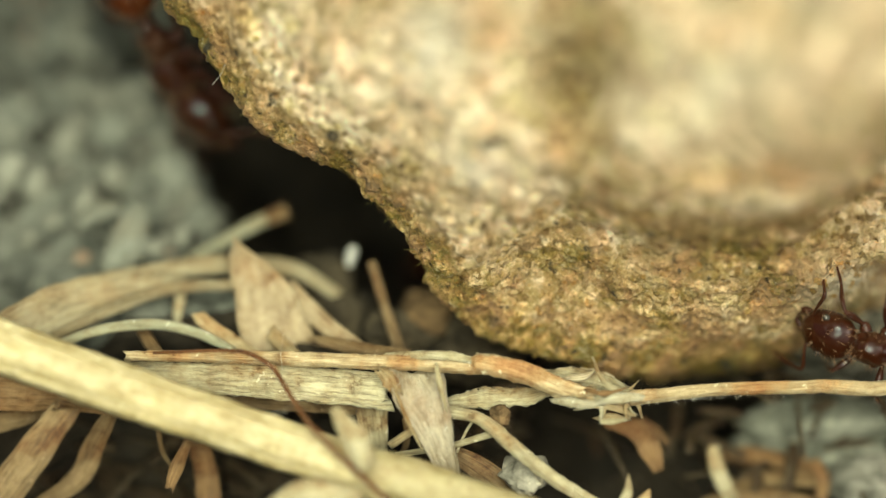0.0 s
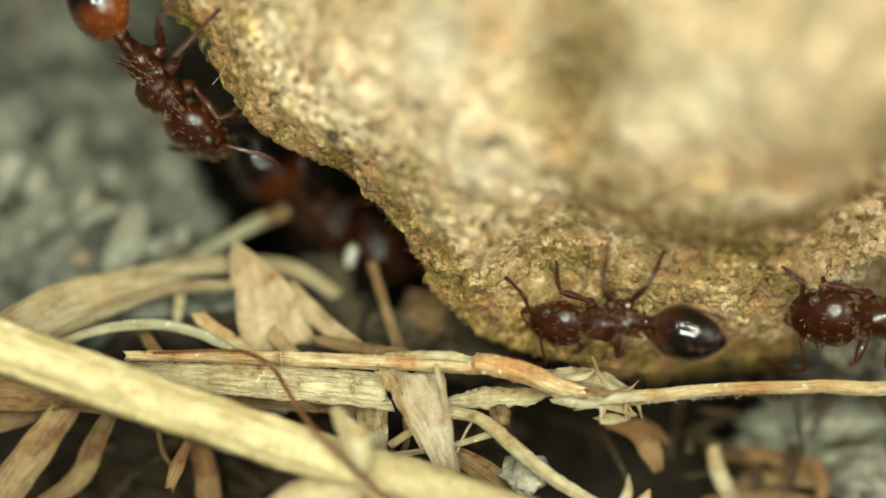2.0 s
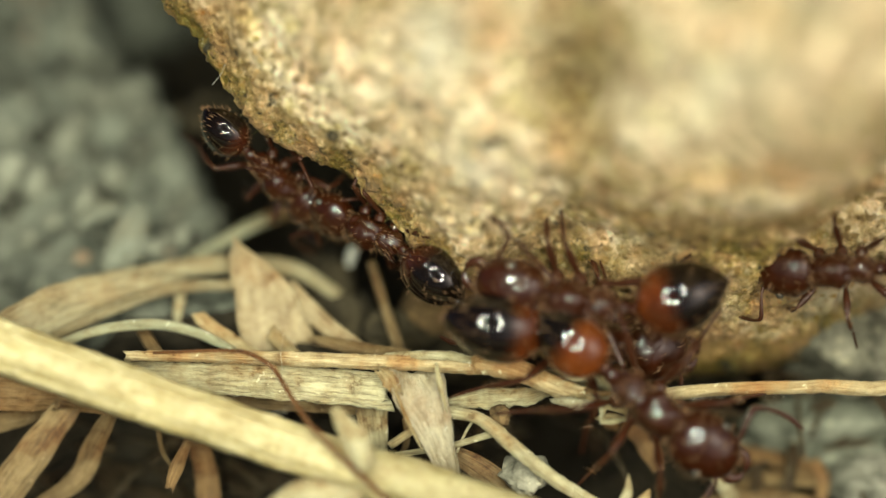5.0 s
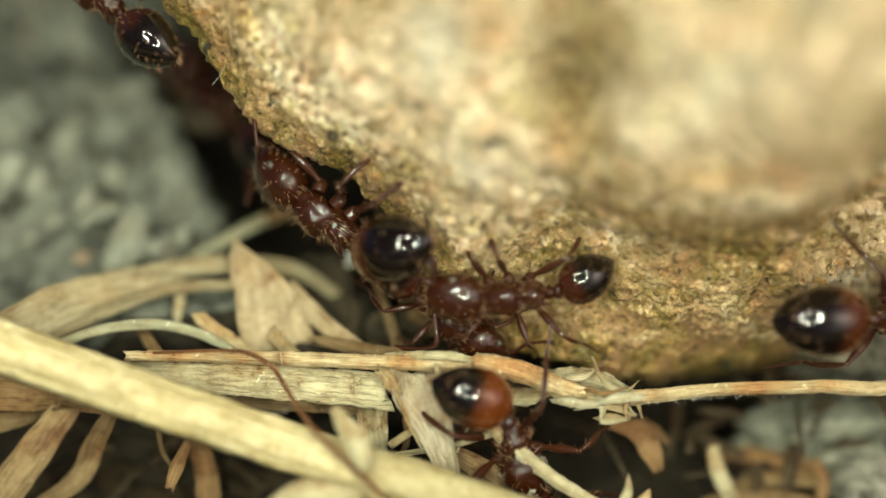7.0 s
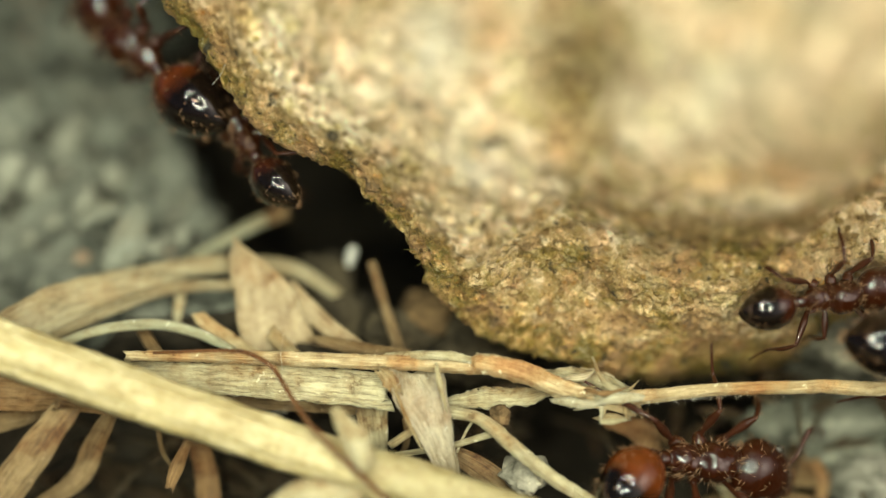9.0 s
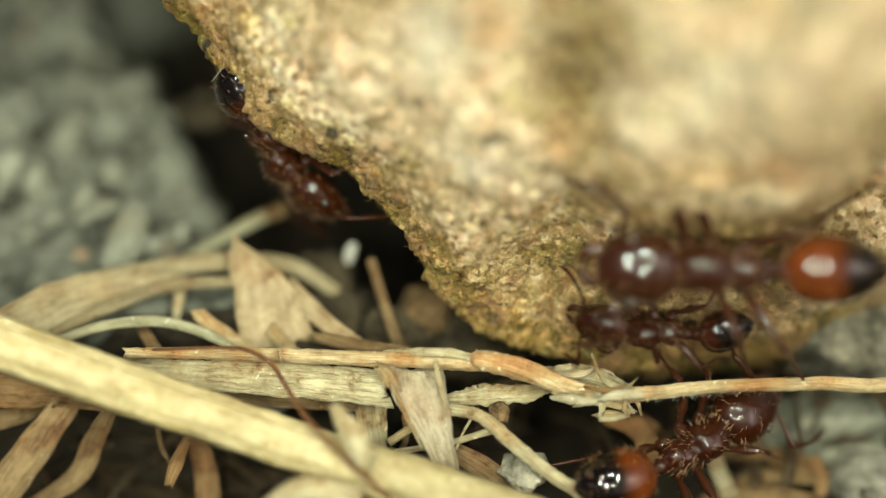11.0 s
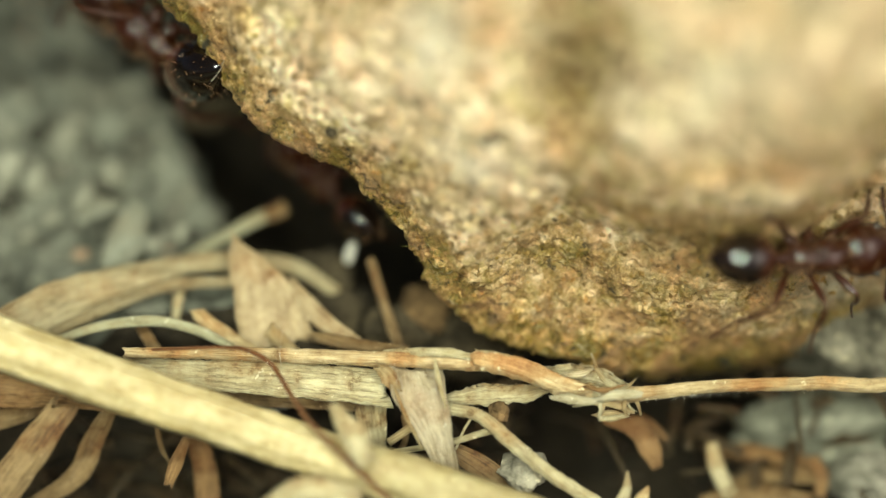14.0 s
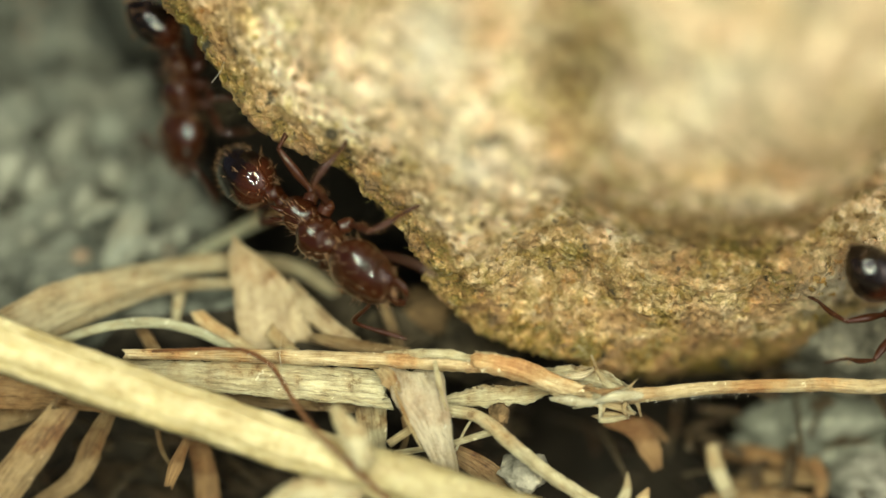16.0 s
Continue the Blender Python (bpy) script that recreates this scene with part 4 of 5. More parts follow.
def build_shaded_litter():
    """A loose mat of broken straw bits in the trough, too many to count."""
    rng = np.random.RandomState(9)
    verts, faces, uvs, count = [], [], [], 0
    for _ in range(240):
        u = rng.uniform(-15.5, 15.5)
        if 2.6 < u < 8.2 and rng.rand() < 0.8:
            continue
        x, y, z = at(u, rng.uniform(-9.2, -4.7), rng.uniform(-6.0, -3.0))
        a, ln, wd = rng.uniform(0, math.tau), rng.uniform(0.8, 3.2), rng.uniform(0.12, 0.5)
        d = np.array((math.cos(a), math.sin(a), rng.uniform(-0.25, 0.25)))
        s = np.array((-math.sin(a), math.cos(a), rng.uniform(-0.5, 0.5)))
        n = np.cross(d, s)
        for k in range(5):
            f = k / 4 - 0.5
            c = np.array((x, y, z)) + d * ln * f + n * (0.25 - f * f) * ln * rng.uniform(0.2, 0.35) + s * rng.normal(0, 0.03)
            h = wd * (0.5 - 0.3 * abs(f))
            verts += [c - s * h, c + n * wd * 0.12, c + s * h, c - n * wd * 0.06]
            uvs += [(q * 0.25 + count * 0.37, ln * f) for q in range(4)]
        for k in range(4):
            for q in range(4):
                a0, b0 = count + k * 4 + q, count + k * 4 + (q + 1) % 4
                faces.append((a0, b0, b0 + 4, a0 + 4))
        faces += [(count + 3, count + 2, count + 1, count), (count + 16, count + 17, count + 18, count + 19)]
        count += 20
    me = mesh_of("shaded_litter", verts, faces, STRAW_SHADE)
    layer = me.uv_layers.new(name="UVMap")
    loops = np.empty(len(me.loops), np.int32)
    me.loops.foreach_get("vertex_index", loops)
    layer.data.foreach_set("uv", np.array(uvs, np.float32)[loops].ravel())
    return tagged(new("shaded_litter", me), "broken brown straw bits lying in the shaded trough", "plant litter", kind="stuff")


build_shaded_litter()

# stones and clods
lump("pebble", at(*(-0.59, -2.24, -4)), (1.0, 0.9, 0.95), BROWN_STONE, "brown pebble in the hollow under the rock", "stone", 5)
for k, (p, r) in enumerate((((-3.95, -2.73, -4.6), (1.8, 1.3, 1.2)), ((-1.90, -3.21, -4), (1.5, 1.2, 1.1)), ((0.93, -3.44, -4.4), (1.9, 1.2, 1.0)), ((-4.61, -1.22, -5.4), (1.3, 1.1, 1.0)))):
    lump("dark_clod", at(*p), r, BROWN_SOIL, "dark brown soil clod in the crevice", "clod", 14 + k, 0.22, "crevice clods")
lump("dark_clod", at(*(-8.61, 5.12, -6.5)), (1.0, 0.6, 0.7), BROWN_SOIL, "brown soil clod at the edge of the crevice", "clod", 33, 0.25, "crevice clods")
lump("dark_grain", at(*(-3.64, 3.80, 1.45)), (0.2, 0.22, 0.2), BROWN_SOIL, "small black grain stuck on the sandstone", "stone", 34, 0.2)
lump("glossy_grain", at(*(-3.30, -0.24, -4.4)), (0.16, 0.18, 0.46), WHITE_GRAIN, "pale shiny grain in the dark hollow", "stone", 6, turn=(0, 20, 30))
lump("olive_stone", at(*(15.51, -3.24, -4.6)), (3.3, 2.3, 1.6), OLIVE_STONE, "dull olive-grey stone beside the boulder", "stone", 7, 0.22)
lump("grey_slab", at(*(13.67, -6.13, -4.6)), (3.2, 1.0, 0.7), GREY_CLOD, "flat grey clod under the stalk", "clod", 8, 0.15, "grey clods", (0, 0, 4))
lump("grey_slab", at(*(14.43, -7.23, -4.8)), (3.4, 0.9, 0.7), GREY_CLOD, "flat grey clod under the stalk", "clod", 9, 0.15, "grey clods", (0, 0, -6))
lump("pale_clod", at(*(15.34, -8.29, -3.8)), (1.6, 1.1, 1.0), GREY_PALE, "pale rounded clod in the litter", "clod", 10, 0.18)
lump("small_clod", at(*(1.91, -5.64, 0.1)), (0.35, 0.32, 0.32), BROWN_STONE, "tiny brown soil crumb on the straw", "clod", 11, 0.25)
lump("small_clod", at(*(2.79, -7.67, 0)), (0.7, 0.75, 0.4), PALE_DULL, "tiny pale soil crumb on the straw", "clod", 12, 0.25)
strand("pale_leaf", [(-11.86, -0.89, -3.7), (-11.29, 0.32, -4.3), (-11.04, 1.76, -5)], [0.9, 1.5, 0.5], 0.1, STRAW_GREY, "pale oval dry leaf on the soil", "leaf", seed=95, cup=0.2, sides=18)
strand("pale_leaf", [(-13.09, 0.83, -4.4), (-12.34, 1.41, -4.8), (-11.63, 1.49, -4.8)], [0.3, 0.7, 0.3], 0.15, STRAW_GREY, "small tan dry leaf curl on the soil", "leaf", seed=96, cup=0.3, sides=16)


def build_crumbs():
    """Loose soil crumbs over the grey bank."""
    rng = np.random.RandomState(4)
    verts, faces, count = [], [], 0
    n, m = 8, 6
    a, b = np.meshgrid(np.linspace(0, math.tau, n, endpoint=False), np.linspace(0.0, math.pi, m), indexing="ij")
    ball = np.stack([np.cos(a) * np.sin(b), np.sin(a) * np.sin(b), np.cos(b)], -1).reshape(-1, 3)
    quad = grid_faces(n, m, True)
    xs, ys = rng.uniform(-22, 20, 4000), rng.uniform(-14, 26, 4000)
    zs = ground_height(xs, ys)
    for x, y, z in zip(xs, ys, zs):
        if z < -1.6 or (y < 3.2 and x > -17):
            continue
        r = 0.12 + 0.6 * rng.rand() ** 3
        p = ball * (1 + 0.5 * vnoise(ball + rng.rand(3) * 50, 0.7, 2))[:, None] * r * rng.uniform(0.7, 1.2, 3)
        verts.append(p + np.array([x, y, z + r * 0.35]))
        faces.append(quad + count)
        count += len(ball)
    me = mesh_of("soil_crumbs", np.concatenate(verts), np.concatenate(faces), CRUMB)
    return tagged(new("soil_crumbs", me), "loose grey soil crumbs scattered over the ground", "soil", kind="stuff")


build_crumbs()


# ---- ants ----
def tube(points, radii, sides=12, n=None, squash=1.0):
    """Verts and faces of a closed round tube through points with radii."""
    n = n or len(points) * 5
    q = spline([(*p, r) for p, r in zip(points, radii)], n)
    line, rad = q[:, :3], np.maximum(q[:, 3], 0.004)
    tan = np.gradient(line, axis=0)
    tan /= np.linalg.norm(tan, axis=1, keepdims=True)
    verts, faces = [], []
    for i in range(n):
        t = Vector(tan[i])
        ref = Vector((0, 0, 1)) if abs(t.z) < 0.9 else Vector((1, 0, 0))
        s = ref.cross(t).normalized()
        u = t.cross(s)
        for k in range(sides):
            a = math.tau * k / sides
            verts.append(line[i] + np.array(s) * math.cos(a) * rad[i] + np.array(u) * math.sin(a) * rad[i] * squash)
    for i in range(n - 1):
        for k in range(sides):
            a, b = i * sides + k, i * sides + (k + 1) % sides
            faces.append((a, b, b + sides, a + sides))
    faces += [tuple(range(sides - 1, -1, -1)), tuple(range((n - 1) * sides, n * sides))]
    return np.array(verts), faces


def shell_bristles(verts, centre, count, length, rng, low=-0.3):
    out = []
    while len(out) < count:
        p = verts[rng.randint(len(verts))]
        d = (p - centre) / np.linalg.norm(p - centre)
        if d[2] < low:
            continue
        d = d + rng.normal(0, 0.25, 3) + np.array([-0.4, 0, 0])
        out.append(bristle(p, p + d / np.linalg.norm(d) * length * rng.uniform(0.6, 1.2)))
    return out


NECK, WAIST = np.array((1.12, 0, 0.0)), np.array((-1.40, 0, -0.05))


def ant_part(name, geometry, mat, parent, label="", origin=(0, 0, 0), base=(0, 0, 0)):
    """base: where the parent's origin lies in the ant; origin: where the part turns, in the ant."""
    ob = new(name, mesh_of(name, geometry[0] - np.array(origin), geometry[1], mat))
    ob.parent = parent
    ob.location = Vector(np.array(origin) - np.array(base)) * MM
    return tagged(ob, label) if label else ob


def bristles(pieces, parent, origin=(0, 0, 0)):
    return tagged(ant_part("bristles", joined(pieces), BRISTLE, parent, "", origin, origin), kind="stuff")


LEGS = ((0.78, 0.34, 48, 0.85), (0.18, 0.34, 92, 0.9), (-0.32, 0.32, 138, 1.1))


def rugged(v, amount):
    """Wrinkles and pits of the shell, pushed into the places themselves."""
    n = vnoise(v, 0.26, 51) + 0.5 * vnoise(v, 0.12, 52)
    axis = v - np.array((1, 0, 0)) * v[:, :1]
    v += axis / (np.linalg.norm(axis, axis=1, keepdims=True) + 1e-6) * (n * amount)[:, None]


def build_ant():
    rng = np.random.RandomState(8)
    ant = tagged(new("ant"), "glossy dark red-brown ant walking along the rock", "ant", "foraging ants")
    head = tube([(1.05, 0, 0), (1.2, 0, 0.03), (1.6, 0, 0.06), (2.15, 0, 0.02), (2.55, 0, -0.06), (2.78, 0, -0.12), (2.86, 0, -0.14)], [0.14, 0.56, 0.80, 0.76, 0.62, 0.40, 0.08], 44, 60, 0.78)
    rugged(head[0], 0.016)
    head_ob = ant_part("head", head, SHELL, ant, "", NECK)
    bristles(shell_bristles(head[0], np.array([1.9, 0, 0]), 170, 0.27, rng), head_ob, NECK)
    for s in (1, -1):
        jaw = tube([(2.66, 0.30 * s, -0.16), (2.95, 0.34 * s, -0.2), (3.15, 0.2 * s, -0.22), (3.2, 0.02 * s, -0.22)], [0.16, 0.15, 0.1, 0.03], 10, 14, 0.6)
        ant_part("mandible", jaw, LIMB, head_ob, "", (2.66, 0.30 * s, -0.16), NECK)
        eye_ball = tube([(1.98, 0.60 * s, 0.28), (2.05, 0.68 * s, 0.30), (2.14, 0.66 * s, 0.29), (2.2, 0.58 * s, 0.26)], [0.02, 0.11, 0.11, 0.02], 10, 12)
        ant_part("eye", eye_ball, EYE, head_ob, "", (2.1, 0.64 * s, 0.28), NECK)
        feeler = tube([(2.55, 0.26 * s, 0.12), (2.55, 0.7 * s, 0.35), (2.45, 1.35 * s, 0.45), (2.6, 1.55 * s, 0.38), (3.0, 1.72 * s, 0.1), (3.4, 1.8 * s, -0.15), (3.75, 1.75 * s, -0.3)],
                      [0.06, 0.05, 0.075, 0.055, 0.06, 0.075, 0.03], 8, 40)
        ant_part("antenna", feeler, LIMB, head_ob, "", (2.55, 0.26 * s, 0.12), NECK)
    thorax = tube([(1.22, 0, -0.02), (1.0, 0, 0.04), (0.65, 0, 0.12), (0.3, 0, 0.12), (0.0, 0, -0.02), (-0.25, 0, 0.02), (-0.5, 0, -0.02), (-0.72, 0, -0.14), (-0.8, 0, -0.2)],
                  [0.18, 0.40, 0.53, 0.52, 0.41, 0.44, 0.42, 0.30, 0.08], 36, 70, 1.0)
    rugged(thorax[0], 0.075)
    spines = [tube([(-0.45, 0.16 * s, 0.22), (-0.75, 0.2 * s, 0.42), (-0.95, 0.22 * s, 0.5)], [0.11, 0.06, 0.01], 8, 10) for s in (1, -1)]
    v = thorax[0]
    v[:, 2] -= 0.07 * np.exp(-((v[:, 0] - 0.02) / 0.07) ** 2) * (v[:, 2] > 0)
    chest = ant_part("thorax", thorax, SHELL, ant)
    for spine in spines:
        ant_part("spine", spine, SHELL, chest)
    bristles(shell_bristles(thorax[0], np.array([0.2, 0, 0]), 150, 0.27, rng, 0.0), chest)
    waist = tube([(-0.7, 0, -0.18), (-0.85, 0, -0.14), (-0.97, 0, 0.04), (-1.08, 0, -0.08), (-1.16, 0, -0.1), (-1.27, 0, 0.02), (-1.38, 0, -0.05), (-1.46, 0, -0.05)],
                 [0.09, 0.11, 0.23, 0.12, 0.12, 0.26, 0.18, 0.12], 14, 36)
    ant_part("petiole", waist, SHELL, ant)
    gaster = tube([(-1.34, 0, -0.04), (-1.45, 0, 0.0), (-1.8, 0, 0.06), (-2.3, 0, 0.06), (-2.85, 0, -0.03), (-3.26, 0, -0.1), (-3.48, 0, -0.14)], [0.1, 0.54, 0.84, 0.90, 0.72, 0.37, 0.03], 28, 44, 0.92)
    v = gaster[0]
    groove = np.exp(-((v[:, 0] + 2.28) / 0.03) ** 2) + np.exp(-((v[:, 0] + 2.66) / 0.03) ** 2)
    v[:, 1:] *= (1 - 0.03 * groove)[:, None]
    belly = ant_part("gaster", (v, gaster[1]), GASTER, ant, "glossy black gaster with an orange-red front", WAIST)
    bristles(shell_bristles(v, np.array([-2.2, 0, 0]), 160, 0.24, rng, -0.6), belly, WAIST)
    for x, y, yaw, size in LEGS:
        for s in (1, -1):
            femur = tube([(0, 0, 0), (0.22, 0, -0.12), (0.36, 0, -0.06), (0.8, 0, 0.26), (1.3 * size, 0, 0.62 * size)], [0.2, 0.19, 0.08, 0.13, 0.06], 10, 24)
            leg = ant_part("leg", (femur[0] + np.array((x, y * s, -0.26)), femur[1]), LIMB, ant, "", (x, y * s, -0.26))
            leg.rotation_mode = "QUATERNION"
            leg.rotation_quaternion = Euler((0, 0, radians(yaw * s))).to_quaternion()
            knee, heel, toe = np.array((1.3 * size, 0, 0.62 * size)), np.array((2.05 * size, 0, -0.25)), np.array((2.75 * size, 0, -0.72))
            shin = tube([knee, knee * 0.5 + heel * 0.5 + np.array((0.05, 0, 0.05)), heel], [0.05, 0.085, 0.05], 8, 16)
            hairs = []
            for _ in range(34):
                f = rng.uniform(0.1, 1)
                p = knee + (heel - knee) * f if rng.rand() < 0.6 else np.array((0.4, 0, -0.04)) + (knee - np.array((0.4, 0, -0.04))) * f
                d = np.array((0.5, rng.normal(0, 0.7), rng.normal(0, 0.7)))
                hairs.append(bristle(p, p + d / np.linalg.norm(d) * 0.26))
            ant_part("tibia", shin, LIMB, leg)
            bristles(hairs, leg)
            ant_part("tarsus", tube([heel, heel * 0.6 + toe * 0.4 + np.array((0, 0, -0.03)), toe, toe + np.array((0.12, 0, -0.04))], [0.05, 0.045, 0.035, 0.02], 7, 14), LIMB, leg)
    return ant


ANT = build_ant()
ANTS = {}
#          size, label
for key, size, text in (("runner", 1.32, "large dark red-brown ant with orange-red and black gaster"), ("climber", 1.3, "large red-brown ant climbing the rock with orange-fronted black gaster"),
                        ("straggler", 1.06, "small brown ant with a black gaster on the rock rim"), ("shaded", 1.35, "large dark ant in the shaded crevice"),
                        ("follower", 1.08, "small reddish-brown ant following along the rock"), ("turner", 1, "small dark brown ant turning below the rock"),
                        ("creeper", 1, "small dark ant creeping under the rock rim"), ("trailer", 1.15, "brown ant with black gaster crossing the rock face"),
                        ("giant", 1.46, "largest red-brown ant with a swollen orange-black gaster"), ("latecomer", 1.35, "bristly dark red-brown ant hanging under the rim"),
                        ("last", 1.15, "dark brown ant behind in the crevice")):
    one = ANT if not ANTS else copy_thing(ANT, Matrix())
    ANTS[key] = tagged(one, text)
    one.scale = (size, size, size)
    if key in ("runner", "climber", "giant", "shaded"):
        for c in one.children:
            if c.name.startswith("gaster"):
                c.scale = (1.1, 0.85, 0.85) if key == "giant" else (1.12, 1.04, 1.04) if key == "climber" else (1.15, 1.0, 1.0) if key == "shaded" else (1.0, 0.88, 0.88)
        if key in ("shaded", "climber"):
            c = next(c for c in one.children if c.name.startswith("gaster"))
            c.material_slots[0].link = "OBJECT"
            c.material_slots[0].material = GASTER_SPOT
            tagged(c, "large pointed black gaster with an orange-brown front")
    else:
        for c in one.children:
            if c.name.startswith("gaster"):
                c.scale = (1.1, 1.03, 1.03) if key == "straggler" else (0.88, 0.84, 0.84)
                c.material_slots[0].link = "OBJECT"
                c.material_slots[0].material = GASTER_DARK
                tagged(c, "glossy black gaster")


def bend(rest, want):
    """The turn of a head (rest along +x) or a gaster (rest along -x) towards a way in the ant's own space: degrees down and to the side, held to what the joint allows."""
    side = math.degrees(math.atan2(rest * want.y, rest * want.x))
    down = math.degrees(math.asin(max(-1.0, min(1.0, -rest * want.z))))
    return max(-38.0, min(38.0, down)), max(-48.0, min(48.0, side))


def ant_pose(row, size, nose):
    """From head, thorax and gaster places in the work plane: the pose, and the bend of the head and of the gaster. nose: 1 where the head end is the nearer one."""
    t, hu, hv, tu, tv, gu, gv, w, roll = row
    h, c, g = Vector((hu, hv)), Vector((tu, tv)), Vector((gu, gv))
    flat = max(0.93, min(1.0, ((h - c).length + (c - g).length) / (4.15 * size)))
    rise = nose * math.sqrt(1 - flat * flat)
    along = (0.6 * (h - c).normalized() + 0.4 * (c - g).normalized()).normalized()
    x = (flat * (along.x * RIGHT + along.y * UP) + rise * OUT).normalized()
    z = Matrix.Rotation(radians(roll), 3, x) @ OUT
    z = (z - z.dot(x) * x).normalized()
    y = z.cross(x)
    turn = Matrix((x, y, z)).transposed()
    m = turn.to_4x4()
    m.translation = (at(tu, tv, w) - 0.2 * size * x) * MM
    joints = []
    for rest, joint, end in ((1, NECK, h), (-1, WAIST, g)):
        at_joint = c + (Vector((x.dot(RIGHT), x.dot(UP)))) * (joint[0] - 0.2) * size
        gone = end - at_joint
        gone = gone.normalized() if gone.length > 0.3 else along * rest
        way = flat * (gone.x * RIGHT + gone.y * UP) + rest * rise * OUT
        joints.append(bend(rest, turn.transposed() @ way.normalized()))
    return t, m, joints[0], joints[1], roll


def stride(ant, rows, size):
    """Key the six legs: a tripod gait whose beat follows the way made good; on a leaning ant they clasp the rock."""
    times = np.arange(0, 16.01, 0.1)
    ts = [r[0] for r in rows]
    way = np.stack([np.interp(times, ts, [r[1].translation[k] / MM for r in rows]) for k in range(3)], 1)
    clasp = 26 * np.minimum(1, np.abs(np.interp(times, ts, [r[4] for r in rows])) / 60)
    speed = np.concatenate([[0], np.linalg.norm(np.diff(way, axis=0), axis=1)])
    beat = np.cumsum(np.minimum(speed, 0.9)) / (2.6 * size) * math.tau
    for i, leg in enumerate(sorted((c for c in ant.children if c.name.startswith("leg")), key=lambda c: (round(c.location.x, 6), c.location.y))):
        s = 1 if leg.location.y > 0 else -1
        x, y, yaw, _ = LEGS[2 - i // 2]
        phase = math.pi * ((i // 2 + (s > 0)) % 2)
        keys = []
        for k, (t, b) in enumerate(zip(times, beat)):
            if 0 < k < len(times) - 1 and speed[k] < 0.01 and speed[min(k + 1, len(speed) - 1)] < 0.01 and speed[k - 1] < 0.01:
                continue
            swing, lift = 20 * math.sin(b + phase), 14 * max(0.0, math.cos(b + phase))
            keys.append((t, pose(x * MM, y * s * MM, -0.26 * MM, 0, clasp[k] - lift, (yaw + 6 * math.sin(i * 2.1) - swing) * s)))
        walk(leg, keys)


def feel(ant, rows, seed):
    """Key the head, which looks about a little, and the two feelers, which tap in turn, while the ant is under way."""
    rng = np.random.RandomState(seed)
    spans = [r[0] for r in rows]
    times = [0.0, *np.arange(max(spans[1] - 0.2, 0.1) if spans[0] == 0 and len(spans) > 2 and rows[0][1] == rows[1][1] else 0.1, 15.95, 0.12), 16.0]
    a, b, c = rng.uniform(0, 6, 3)
    head = next(o for o in ant.children if o.name.startswith("head"))
    down, side = np.interp(times, spans, [r[2][0] for r in rows]), np.interp(times, spans, [r[2][1] for r in rows])
    walk(head, [(t, pose(*(NECK * MM), 0, d + 3 + 4 * math.sin(2.3 * t + a), y + 5 * math.sin(3.1 * t + b))) for t, d, y in zip(times, down, side)])
    for o in head.children:
        if o.name.startswith("antenna"):
            s = 1 if o.location.y > 0 else -1
            p = o.location.copy()
            walk(o, [(t, pose(*p, 8 * math.sin(9 * t + b * s), 14 * math.sin(13 * t + c + s), 12 * math.sin(7.5 * t + a + 2 * s))) for t in times])


def ant_walk(key, nose, rows):
    ant = ANTS[key]
    size = ant.scale.x
    first, final = rows[0], rows[-1]
    rows = ([(0.0, *first[1:])] if first[0] > 0 else []) + list(rows) + ([(16.0, *final[1:])] if final[0] < 16 else [])
    keyed = [ant_pose(r, size, nose) for r in rows]
    walk(ant, [(k[0], k[1]) for k in keyed])
    stride(ant, keyed, size)
    feel(ant, keyed, len(key) + round(size * 100))
    belly = next(o for o in ant.children if o.name.startswith("gaster"))
    walk(belly, [(k[0], pose(*(WAIST * MM), 0, *k[3])) for k in keyed])


